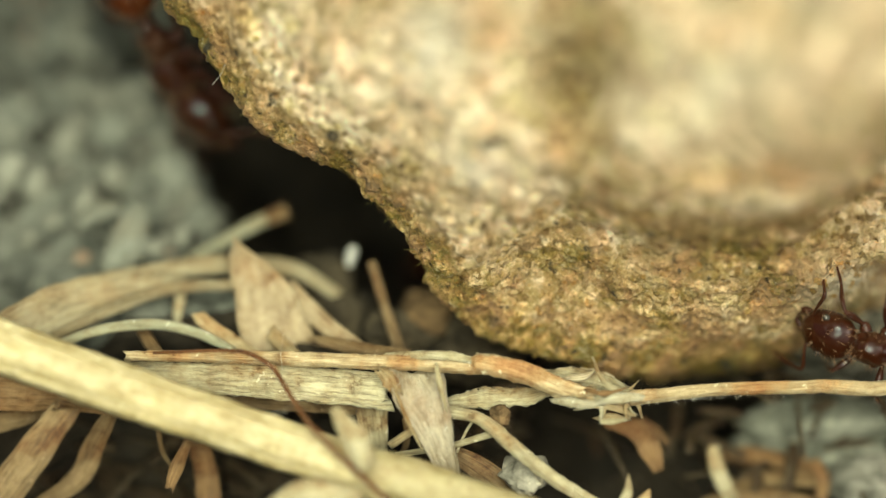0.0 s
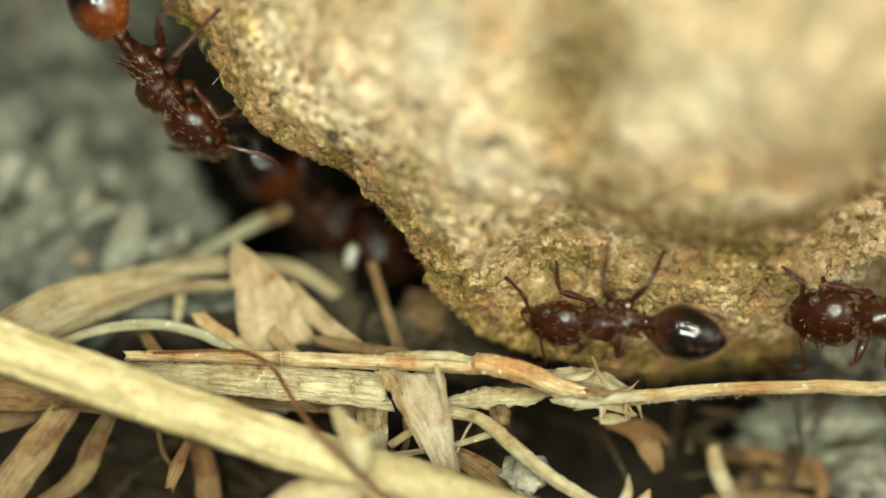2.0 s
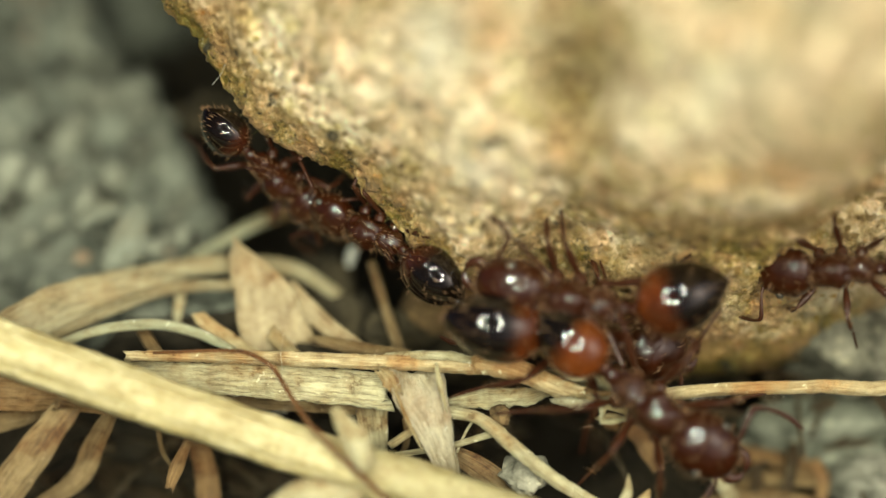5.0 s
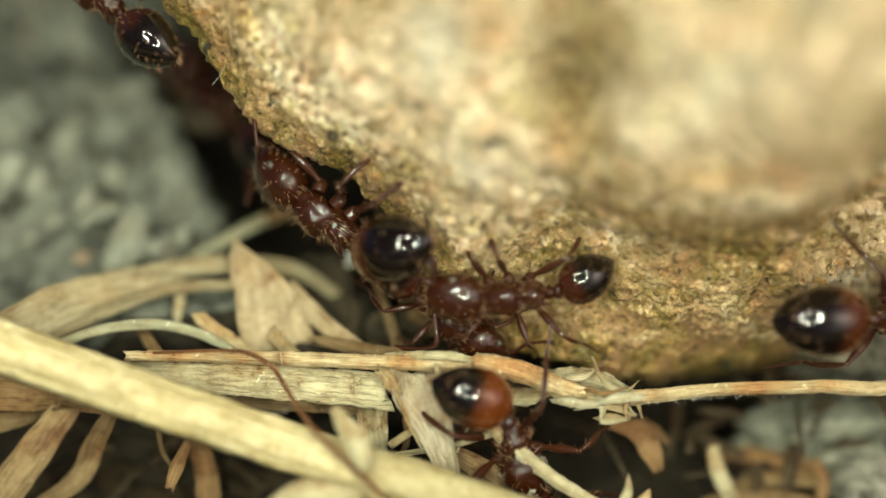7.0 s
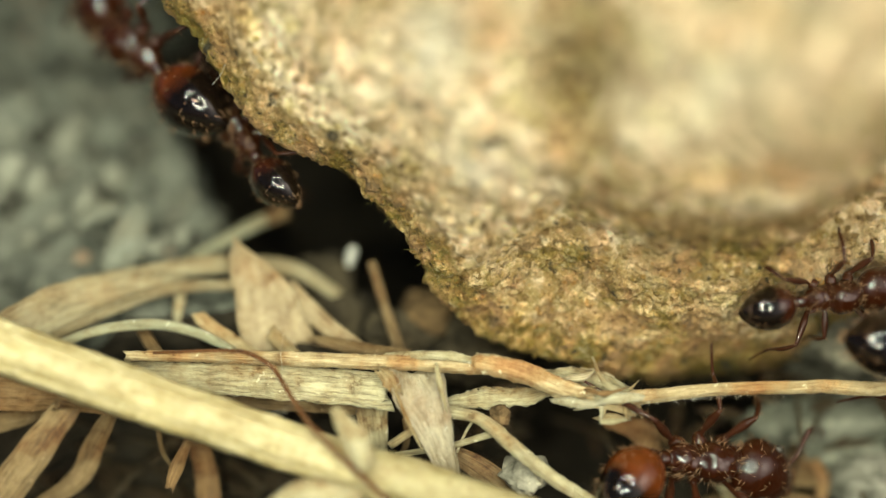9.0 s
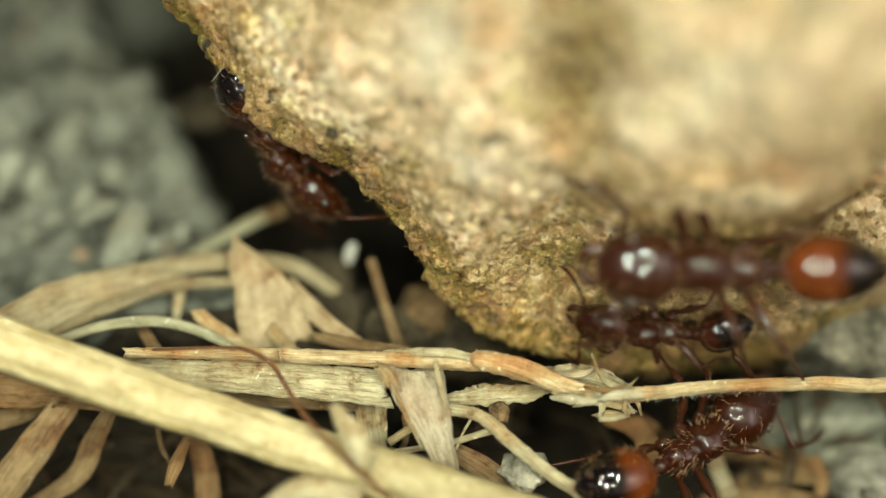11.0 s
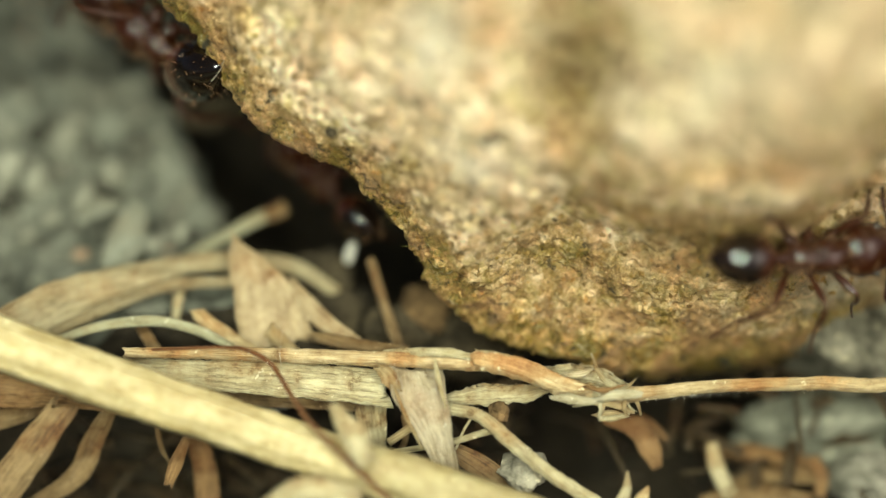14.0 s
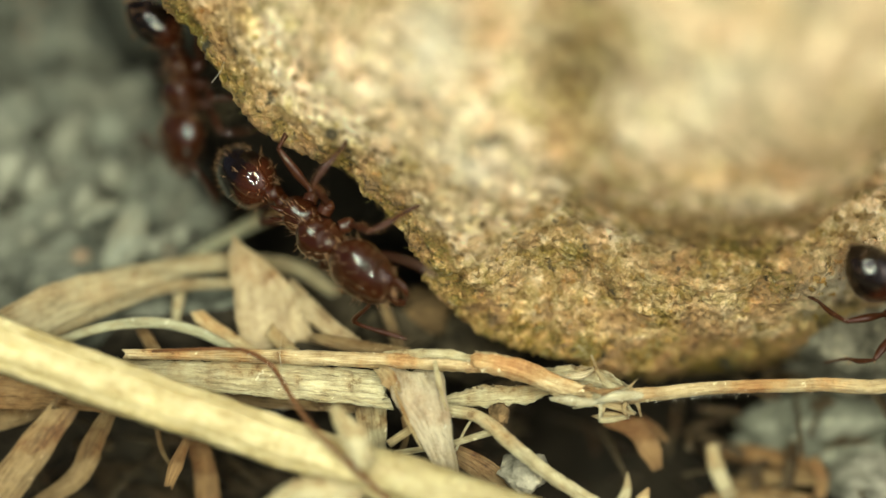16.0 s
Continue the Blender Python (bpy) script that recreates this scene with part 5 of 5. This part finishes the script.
def motions():
    # seconds; head, thorax and gaster, each across and up; height off the work plane; lean of the back in degrees
    ant_walk("runner", -1, [(0.7, -13.23, 13.41, -13.31, 14.7, -14.2, 16.54, -0.8, 60), (1.5, -11.3, 7.14, -11.38, 8.44, -12.27, 10.27, -0.8, 60), (2, -8.44, 4.06, -9.79, 5.79, -11.33, 7.94, -0.37, 60), (2.25, -6.6, 2.13, -7.95, 3.86, -9.77, 6.16, -0.25, 60), (2.5, -4.19, -0.27, -5.92, 1.4, -7.89, 4.08, -0.07, 60), (2.75, -3.7, -0.84, -5.22, 0.88, -7.03, 2.97, 0.27, 60), (3, -3.51, -0.93, -4.73, 0.64, -5.9, 2.45, -0.1, 55), (3.25, -0.83, -1.02, -2.89, 0.02, -5.15, 1.71, 1.3, 40), (3.5, 1.97, -1.09, -0.72, -0.76, -3.78, 1.09, 2.3, 25), (3.75, 4.9, -2.75, 2.23, -2.01, -1.27, -0.16, 2.6, 10), (4, 7.89, -4.18, 5.18, -3.21, 1.44, -1.31, 2.6, 0), (4.8, 8.67, -6.3, 6.78, -4.89, 4.2, -2.95, 2, 0), (6.5, 6.32, -7.8, 4.7, -6.42, 2.43, -3.95, 0.2, 0), (6.75, 4.31, -8.37, 3.36, -6.85, 1.93, -4.46, 0.2, 0), (7, 2.88, -8.76, 2.6, -7.13, 1.45, -5.09, 0.2, 0), (7.25, 2.21, -8.57, 1.65, -6.94, 0.11, -4.76, 0.2, 0), (7.5, 2.49, -8.14, 1.16, -6.56, -0.56, -4.4, 0.2, 0), (7.75, 4.12, -7.04, 2.21, -6.28, -0.17, -4.94, 0.2, 0), (8, 5.3, -6.42, 3.17, -5.99, 0.46, -5.36, 0.2, 0), (8.25, 7.8, -7.18, 5.6, -6.8, 2.81, -6.22, -0.3, 0), (8.5, 10.26, -7.82, 8.09, -7.63, 5.4, -7.18, -0.3, 0), (8.75, 10.39, -7.67, 8.67, -7.37, 6.26, -7.28, -0.3, 0), (9, 10.39, -7.47, 8.86, -7.18, 6.69, -7.37, -0.3, 0), (11.5, 10.18, -5.42, 8.56, -6.57, 6.01, -7.62, -0.3, 0), (11.75, 10.82, -4.21, 8.99, -5.36, 6.2, -6.71, -0.3, 0), (12, 11.25, -3.12, 9.33, -4.31, 6.45, -5.94, -0.3, 0), (12.25, 13.19, -2.29, 11.28, -2.96, 8.49, -3.92, -0.2, 10), (12.5, 14.63, -1.91, 12.72, -2.23, 9.93, -2.73, -0.2, 25), (13, 16.74, -2.57, 14.83, -2.61, 12.27, -2.76, -0.2, 25), (13.5, 18.86, -2, 16.93, -2.1, 14.31, -2.16, -0.2, 25), (14, 21.65, -1.6, 19.74, -1.6, 17.27, -1.6, 0.4, 25), (15, 30.4, -1.6, 28.49, -1.6, 26.02, -1.6, 0.4, 25)])
    ant_walk("climber", -1, [(0.2, 26.1, -1.69, 28.19, -1.69, 30.65, -1.4, 0.6, -30), (1, 17, -2.26, 19.08, -2.26, 21.55, -1.97, 0.6, -30), (1.5, 14.34, -2.22, 16.43, -2.26, 18.89, -1.97, 0.6, -30), (2, 13.05, -2.26, 15.1, -2.26, 17.57, -1.97, 0.6, -30), (2.5, 9.85, -2.34, 12.21, -2.25, 14.63, -1.83, 0.87, -30), (3, 7.69, -2.43, 10.12, -2.01, 12.75, -1.26, 1.2, -30), (3.5, 5.84, -1.64, 8.46, -1.86, 11.34, -1.64, 1.3, -25), (4, 5, -1.26, 7.44, -2.14, 10.34, -2.14, 1.3, -15), (6.5, -3.36, -0.26, -1.95, -0.26, 0.04, -0.26, 1.4, -40), (7, -4.8, 1.82, -3.99, 1.04, -2.56, 0.13, -0.5, -60), (7.5, -6.22, 3.49, -5.53, 2.6, -4.14, 1.31, -2.5, -60), (8, -8, 5.03, -7.29, 4.03, -6.29, 3.03, -3.34, -60), (8.5, -10.88, 7.32, -9.68, 6.22, -8.18, 5.02, -3.2, -50), (9, -12.28, 8.42, -11.08, 7.22, -9.58, 6.18, -3.2, -50), (9.4, -13.3, 9.64, -12.3, 8.63, -10.9, 7.43, -3.32, -50), (10.5, -15.81, 14.88, -14.8, 13.87, -13.59, 12.66, -4, -50), (11.3, -20.26, 19.33, -19.25, 18.32, -18.04, 17.1, -4, -50)])
    ant_walk("straggler", -1, [(0, 13.3, -3.03, 14.78, -3.41, 16.69, -3.79, 0.3, -30), (0.5, 12.5, -2.36, 13.87, -2.99, 15.16, -3.79, 0.3, -30), (1, 11, -2.3, 12.29, -2.17, 13.53, -2.3, 0.37, -40), (1.5, 8.46, -2.88, 10.06, -2.42, 11.51, -2.32, 0.3, -40), (1.75, 6.12, -2.74, 7.83, -2.46, 9.54, -2.46, 0.3, -40), (2, 3.73, -2.55, 5.64, -2.46, 7.51, -2.55, 0.3, -40), (2.25, 1.26, -2.17, 3.16, -2.36, 5.54, -2.65, 0.35, -40), (2.5, 0.02, -1.88, 1.92, -2.42, 4.49, -2.7, 0.4, -35), (3, -0.23, -1.98, 1.64, -2.56, 4.27, -2.65, 0.2, -35), (3.5, -0.94, -2.39, 0.98, -2.77, 3.58, -2.71, -0.4, -35), (3.75, -1.72, -1.33, -0.08, -2.3, 2.05, -2.88, -0.65, -45), (4, -2.24, -0.64, -1.33, -1.43, 0.08, -2.0, -0.8, -50), (4.2, -2.88, -0.1, -1.06, -0.97, 0.79, -1.89, -0.9, -50), (6.5, -10.64, 6.47, -9.33, 5.8, -7.55, 4.3, -0.5, -60), (7, -12.86, 9.41, -11.89, 8.73, -10.34, 7.53, -0.87, -60), (7.5, -14.12, 11.53, -13.34, 10.55, -12.17, 9.38, -1.37, -60), (8, -15.42, 15.56, -14.44, 14.58, -13.26, 13.4, -2, -60), (8.8, -19.75, 19.89, -18.77, 18.91, -17.59, 17.73, -2, -60)])
    ant_walk("shaded", -1, [(0, -8.99, 5.14, -9.92, 6.78, -10.74, 8.62, -5, 55), (0.5, -7.92, 4.66, -9.36, 5.9, -11.22, 7.86, -5.5, 55), (1, -7.35, 3.24, -8.59, 4.9, -9.84, 7.18, -6, 55), (1.5, -4.05, 2.11, -5.52, 2.95, -7.61, 4.62, -6.5, 55), (2, -2.7, 0.02, -4.05, 0.96, -5.93, 2.53, -6.5, 55), (2.5, -1.33, -2.16, -2.37, -1.02, -3.61, 0.44, -6, 50), (3, -1.12, -2.47, -2.16, -1.22, -3.4, 0.23, -6, 50), (3.5, -1.04, -2.47, -2.08, -1.26, -3.25, 0.16, -6, 50), (4, 1.44, -4.56, 0.21, -3.64, -1.11, -2.52, -5, 45), (4.2, 1.2, -4.4, -0.1, -3.4, -1.6, -2.1, -3.5, 40), (5.2, 8.85, -3.21, 6.85, -3.13, 4.1, -3.02, 0.5, 0), (6.5, 15.93, -1.98, 13.74, -2.46, 10.88, -3.12, 0.3, 20), (7, 18.02, -2.27, 15.83, -2.31, 13.13, -2.36, 0.3, 20), (7.5, 18.69, -2.46, 16.5, -2.42, 13.79, -2.36, 0.3, 20), (8, 19.64, -2.36, 17.45, -2.23, 14.71, -1.98, 0.3, 20), (8.5, 20.4, -3.6, 18.3, -3.41, 15.55, -3.03, 0.3, 20), (9, 20.4, -3.6, 18.2, -3.41, 15.4, -3.18, 0.3, 20), (10.5, 25.1, -4.08, 23.2, -3.89, 20.34, -3.51, 0.3, 20), (11.3, 34.63, -5.22, 32.72, -5.03, 29.87, -4.65, 0.3, 20)])
    ant_walk("follower", -1, [(2.8, 24.82, -1.11, 26.71, -1.11, 28.59, -1.11, 1, -20), (3.6, 17.28, -1.11, 19.16, -1.11, 21.05, -1.11, 1, -20), (4.2, 13.5, -0.64, 15.39, -0.74, 17.65, -0.74, 1, -20), (6.5, 4.98, -1.63, 6.67, -0.95, 9.47, -0.45, 1.5, -20), (6.75, 2.75, -1.67, 4.54, -1.3, 7.16, -0.73, 1.2, -20), (7, 0.46, -1.69, 2.3, -1.6, 4.85, -0.92, 0.7, -20), (7.25, -1.22, -0.93, 0.59, -1.12, 3.25, -1.22, 0.5, -30), (7.5, -2.46, -0.36, -0.94, -0.78, 1.61, -1.46, 0.2, -40), (7.75, -3.72, 0.59, -2.38, 0.21, -0.46, -0.74, -0.1, -50), (8, -4.7, 1.41, -3.7, 1.02, -2.23, -0.08, -0.43, -55), (8.5, -6.57, 2.99, -5.94, 2.41, -4.48, 1.88, -1.56, -55), (9, -7.68, 4.86, -7.23, 4.17, -6.1, 3.08, -2.27, -55), (9.4, -8.97, 6.34, -8.18, 5.55, -7.19, 4.47, -2.34, -55), (10.5, -12.44, 11.53, -11.65, 10.74, -10.67, 9.76, -2, -55), (11.3, -15.98, 15.07, -15.19, 14.28, -14.21, 13.3, -2, -55)])
    ant_walk("turner", -1, [(2.2, -14.38, 14.42, -15.25, 15.39, -16.03, 16.75, -1.2, 45), (3, -11.07, 9.75, -11.95, 10.72, -12.72, 12.08, -1.2, 45), (3.5, -10.87, 8.18, -11.55, 9.16, -12.32, 10.52, -1.13, 45), (4, -8.51, 5.1, -9.61, 6.45, -10.58, 7.81, -0.9, 45), (6, -1.65, -1.16, -2.65, -0.33, -4.01, 0.81, -2, 30), (6.5, -0.18, -2.56, -1.06, -1.94, -1.84, -1.06, -1.58, 40), (7, 0.88, -3.01, 0.12, -2.28, -0.84, -1.52, -0.2, 30), (7.25, 1.84, -3.33, 0.88, -2.66, -0.36, -1.99, 0, 25), (7.5, 2.88, -3.64, 1.68, -2.94, 0.21, -2.31, 0.2, 25), (7.75, 5.64, -3.7, 4.12, -3.32, 2.21, -2.84, 0.28, 25), (8, 8.53, -3.64, 6.78, -3.56, 4.88, -3.3, 0.3, 30), (8.25, 11.16, -2.84, 9.45, -2.93, 7.26, -3.03, 0.3, 30), (8.5, 13.79, -1.85, 11.96, -2.08, 9.64, -2.55, 0.3, 30), (9, 14.88, -1.41, 13.16, -1.6, 10.88, -1.98, 0.3, 30), (10.3, 19.39, -0.84, 17.68, -1.03, 15.58, -1.22, 0.3, 30), (11.1, 27.01, -0.08, 25.3, -0.27, 23.2, -0.46, 0.3, 30)])
    ant_walk("creeper", -1, [(9.4, 25.11, -3.03, 26.82, -3.03, 28.92, -3.03, 0.2, -35), (10.2, 17.51, -3.13, 19.23, -3.13, 21.33, -3.13, 0.2, -35), (11.5, 0.05, -2.08, 1.77, -2.47, 4.16, -2.52, 0.2, -45), (11.75, -1, -1.61, 0.53, -2.28, 2.83, -2.61, 0, -45), (12, -1.29, -1.52, -0.14, -2.39, 1.4, -2.58, -0.35, -50), (12.5, -1.82, -0.67, -1.03, -1.46, -0.24, -2.44, -2.1, -55), (13, -3.37, 1.29, -2.49, 0.41, -1.18, -0.92, -1.6, -55), (13.5, -3.81, 2.1, -3.02, 1.31, -1.83, 0.48, -2.6, -55), (14, -5.34, 3.38, -4.52, 2.57, -3.51, 1.55, -4.5, -55), (15, -9.88, 8.52, -9.06, 7.71, -8.04, 6.68, -5, -55), (15.8, -13.57, 12.21, -12.75, 11.39, -11.72, 10.37, -5, -55)])
    ant_walk("trailer", -1, [(9.6, -13.04, 13.58, -14.04, 14.78, -15.04, 16.57, -3, 55), (10.4, -9.02, 7.5, -10.02, 8.7, -11.01, 10.49, -3, 55), (11.5, -2.24, -0.88, -3.2, 0.59, -4.15, 1.87, 0, 60), (12, -0.52, -1.31, -1.75, -0.27, -2.89, 0.87, 0.6, 45), (12.25, 1.29, -2.08, -0.14, -1.32, -1.76, 0.01, 0.3, 35), (12.5, 3.08, -2.85, 1.4, -2.39, -0.66, -0.76, -0.5, 30), (12.75, 5.23, -2.57, 3.32, -2.48, 0.92, -1.52, -0.2, 30), (13, 7.12, -2.22, 5.11, -2.47, 2.54, -2.28, 0.13, 30), (13.25, 9.3, -1.4, 7.22, -1.59, 4.58, -1.59, 1, 25), (13.5, 11.26, -0.68, 9.07, -0.74, 6.24, -0.92, 2, 20), (14, 14.18, -0.08, 12.32, -0.3, 10.09, -0.45, 2, 10), (14.5, 16.6, -0.17, 14.82, -0.27, 12.56, -0.27, 1.2, 15), (15, 15.79, -2.72, 15.23, -1.78, 14.1, -0.46, 1.04, 20), (15.5, 15.88, -3.87, 15.12, -2.64, 13.8, -1.07, 0.65, 20), (16, 16.7, -3.7, 15.94, -2.74, 14.53, -1.41, 0.4, 20)])
    ant_walk("giant", -1, [(9.4, 29.45, 0.02, 32.22, 0.02, 35.73, 0.02, 2.5, -10), (10.2, 16.94, -0.08, 19.71, -0.08, 23.21, -0.08, 2.5, -10), (11.5, 1.6, -0.99, 3.96, -0.95, 8.04, -0.99, 3.6, -10), (12, -3.82, 1.21, -1.42, 0.88, 2.73, 0.43, 2.6, -20), (12.25, -5.63, 2.44, -3.77, 1.88, -0.69, 1.32, 1.8, -30), (12.5, -7.26, 3.51, -5.9, 2.75, -3.67, 2.28, 0.9, -45), (13, -8.6, 5.02, -7.93, 4.34, -6.58, 3.34, -0.4, -60), (13.5, -9.57, 7.06, -8.87, 6.17, -7.58, 5.08, -2.6, -55), (14, -11.31, 8.26, -10.6, 7.56, -9.34, 6.66, -3.6, -55), (14.5, -13.19, 11.65, -12.38, 10.84, -11.16, 9.62, -4, -55), (15.2, -16.35, 16.43, -15.51, 15.59, -14.47, 14.34, -6.5, -55)])
    ant_walk("latecomer", 1, [(13.2, -17.43, 16.14, -18.41, 17.31, -19.58, 18.87, -1.5, 60), (14, -13.13, 10.67, -14.11, 11.84, -15.28, 13.4, -1.5, 60), (14.5, -11.52, 8.87, -12.5, 10.23, -13.66, 11.98, -1.2, 60), (14.75, -10.32, 6.9, -11.48, 8.45, -12.84, 10.2, -0.95, 60), (15, -8.54, 4.36, -9.97, 6.26, -11.48, 8.13, -0.7, 60), (15.25, -6.4, 2.61, -7.94, 4.35, -10.05, 6.47, -0.45, 60), (15.5, -4.46, 1.17, -6.23, 2.65, -8.68, 4.72, -0.27, 60), (15.75, -3.49, 0.11, -5.22, 1.55, -7.42, 3.37, -0.17, 60), (16, -2.62, -0.75, -4.29, 0.65, -6.26, 2.18, 0, 55)])
    ant_walk("last", -1, [(5.2, 0.27, -0.8, 1.09, -1.63, 2.12, -2.66, -8.5, -50), (6, -5.44, 2.91, -4.62, 2.08, -3.59, 1.05, -5.5, -50), (6.5, -7.14, 4.17, -6.1, 3.34, -5.06, 2.3, -6, -50), (7, -9.34, 6.37, -8.41, 5.43, -7.16, 4.29, -6.2, -50), (7.5, -10.52, 7.32, -9.68, 6.28, -8.53, 5.13, -6.4, -50), (8, -11.47, 8.59, -10.63, 7.65, -9.69, 6.5, -6.5, -50), (8.6, -13.53, 11.23, -12.92, 10.21, -12.1, 8.99, -4.6, -50), (9.5, -15.98, 15.1, -15.37, 14.29, -14.55, 13.27, -4.6, -20), (12, -14.6, 13.46, -15.21, 14.68, -15.81, 16.09, -4, 20), (14.5, -11.31, 9.97, -11.91, 11.18, -12.51, 12.59, -3.6, 50), (15.5, -9.9, 6.35, -10.4, 8.16, -11.21, 9.97, -3.6, 50), (16, -9.32, 4.04, -9.18, 5.74, -10.05, 7.75, -3.5, 50)])


motions()
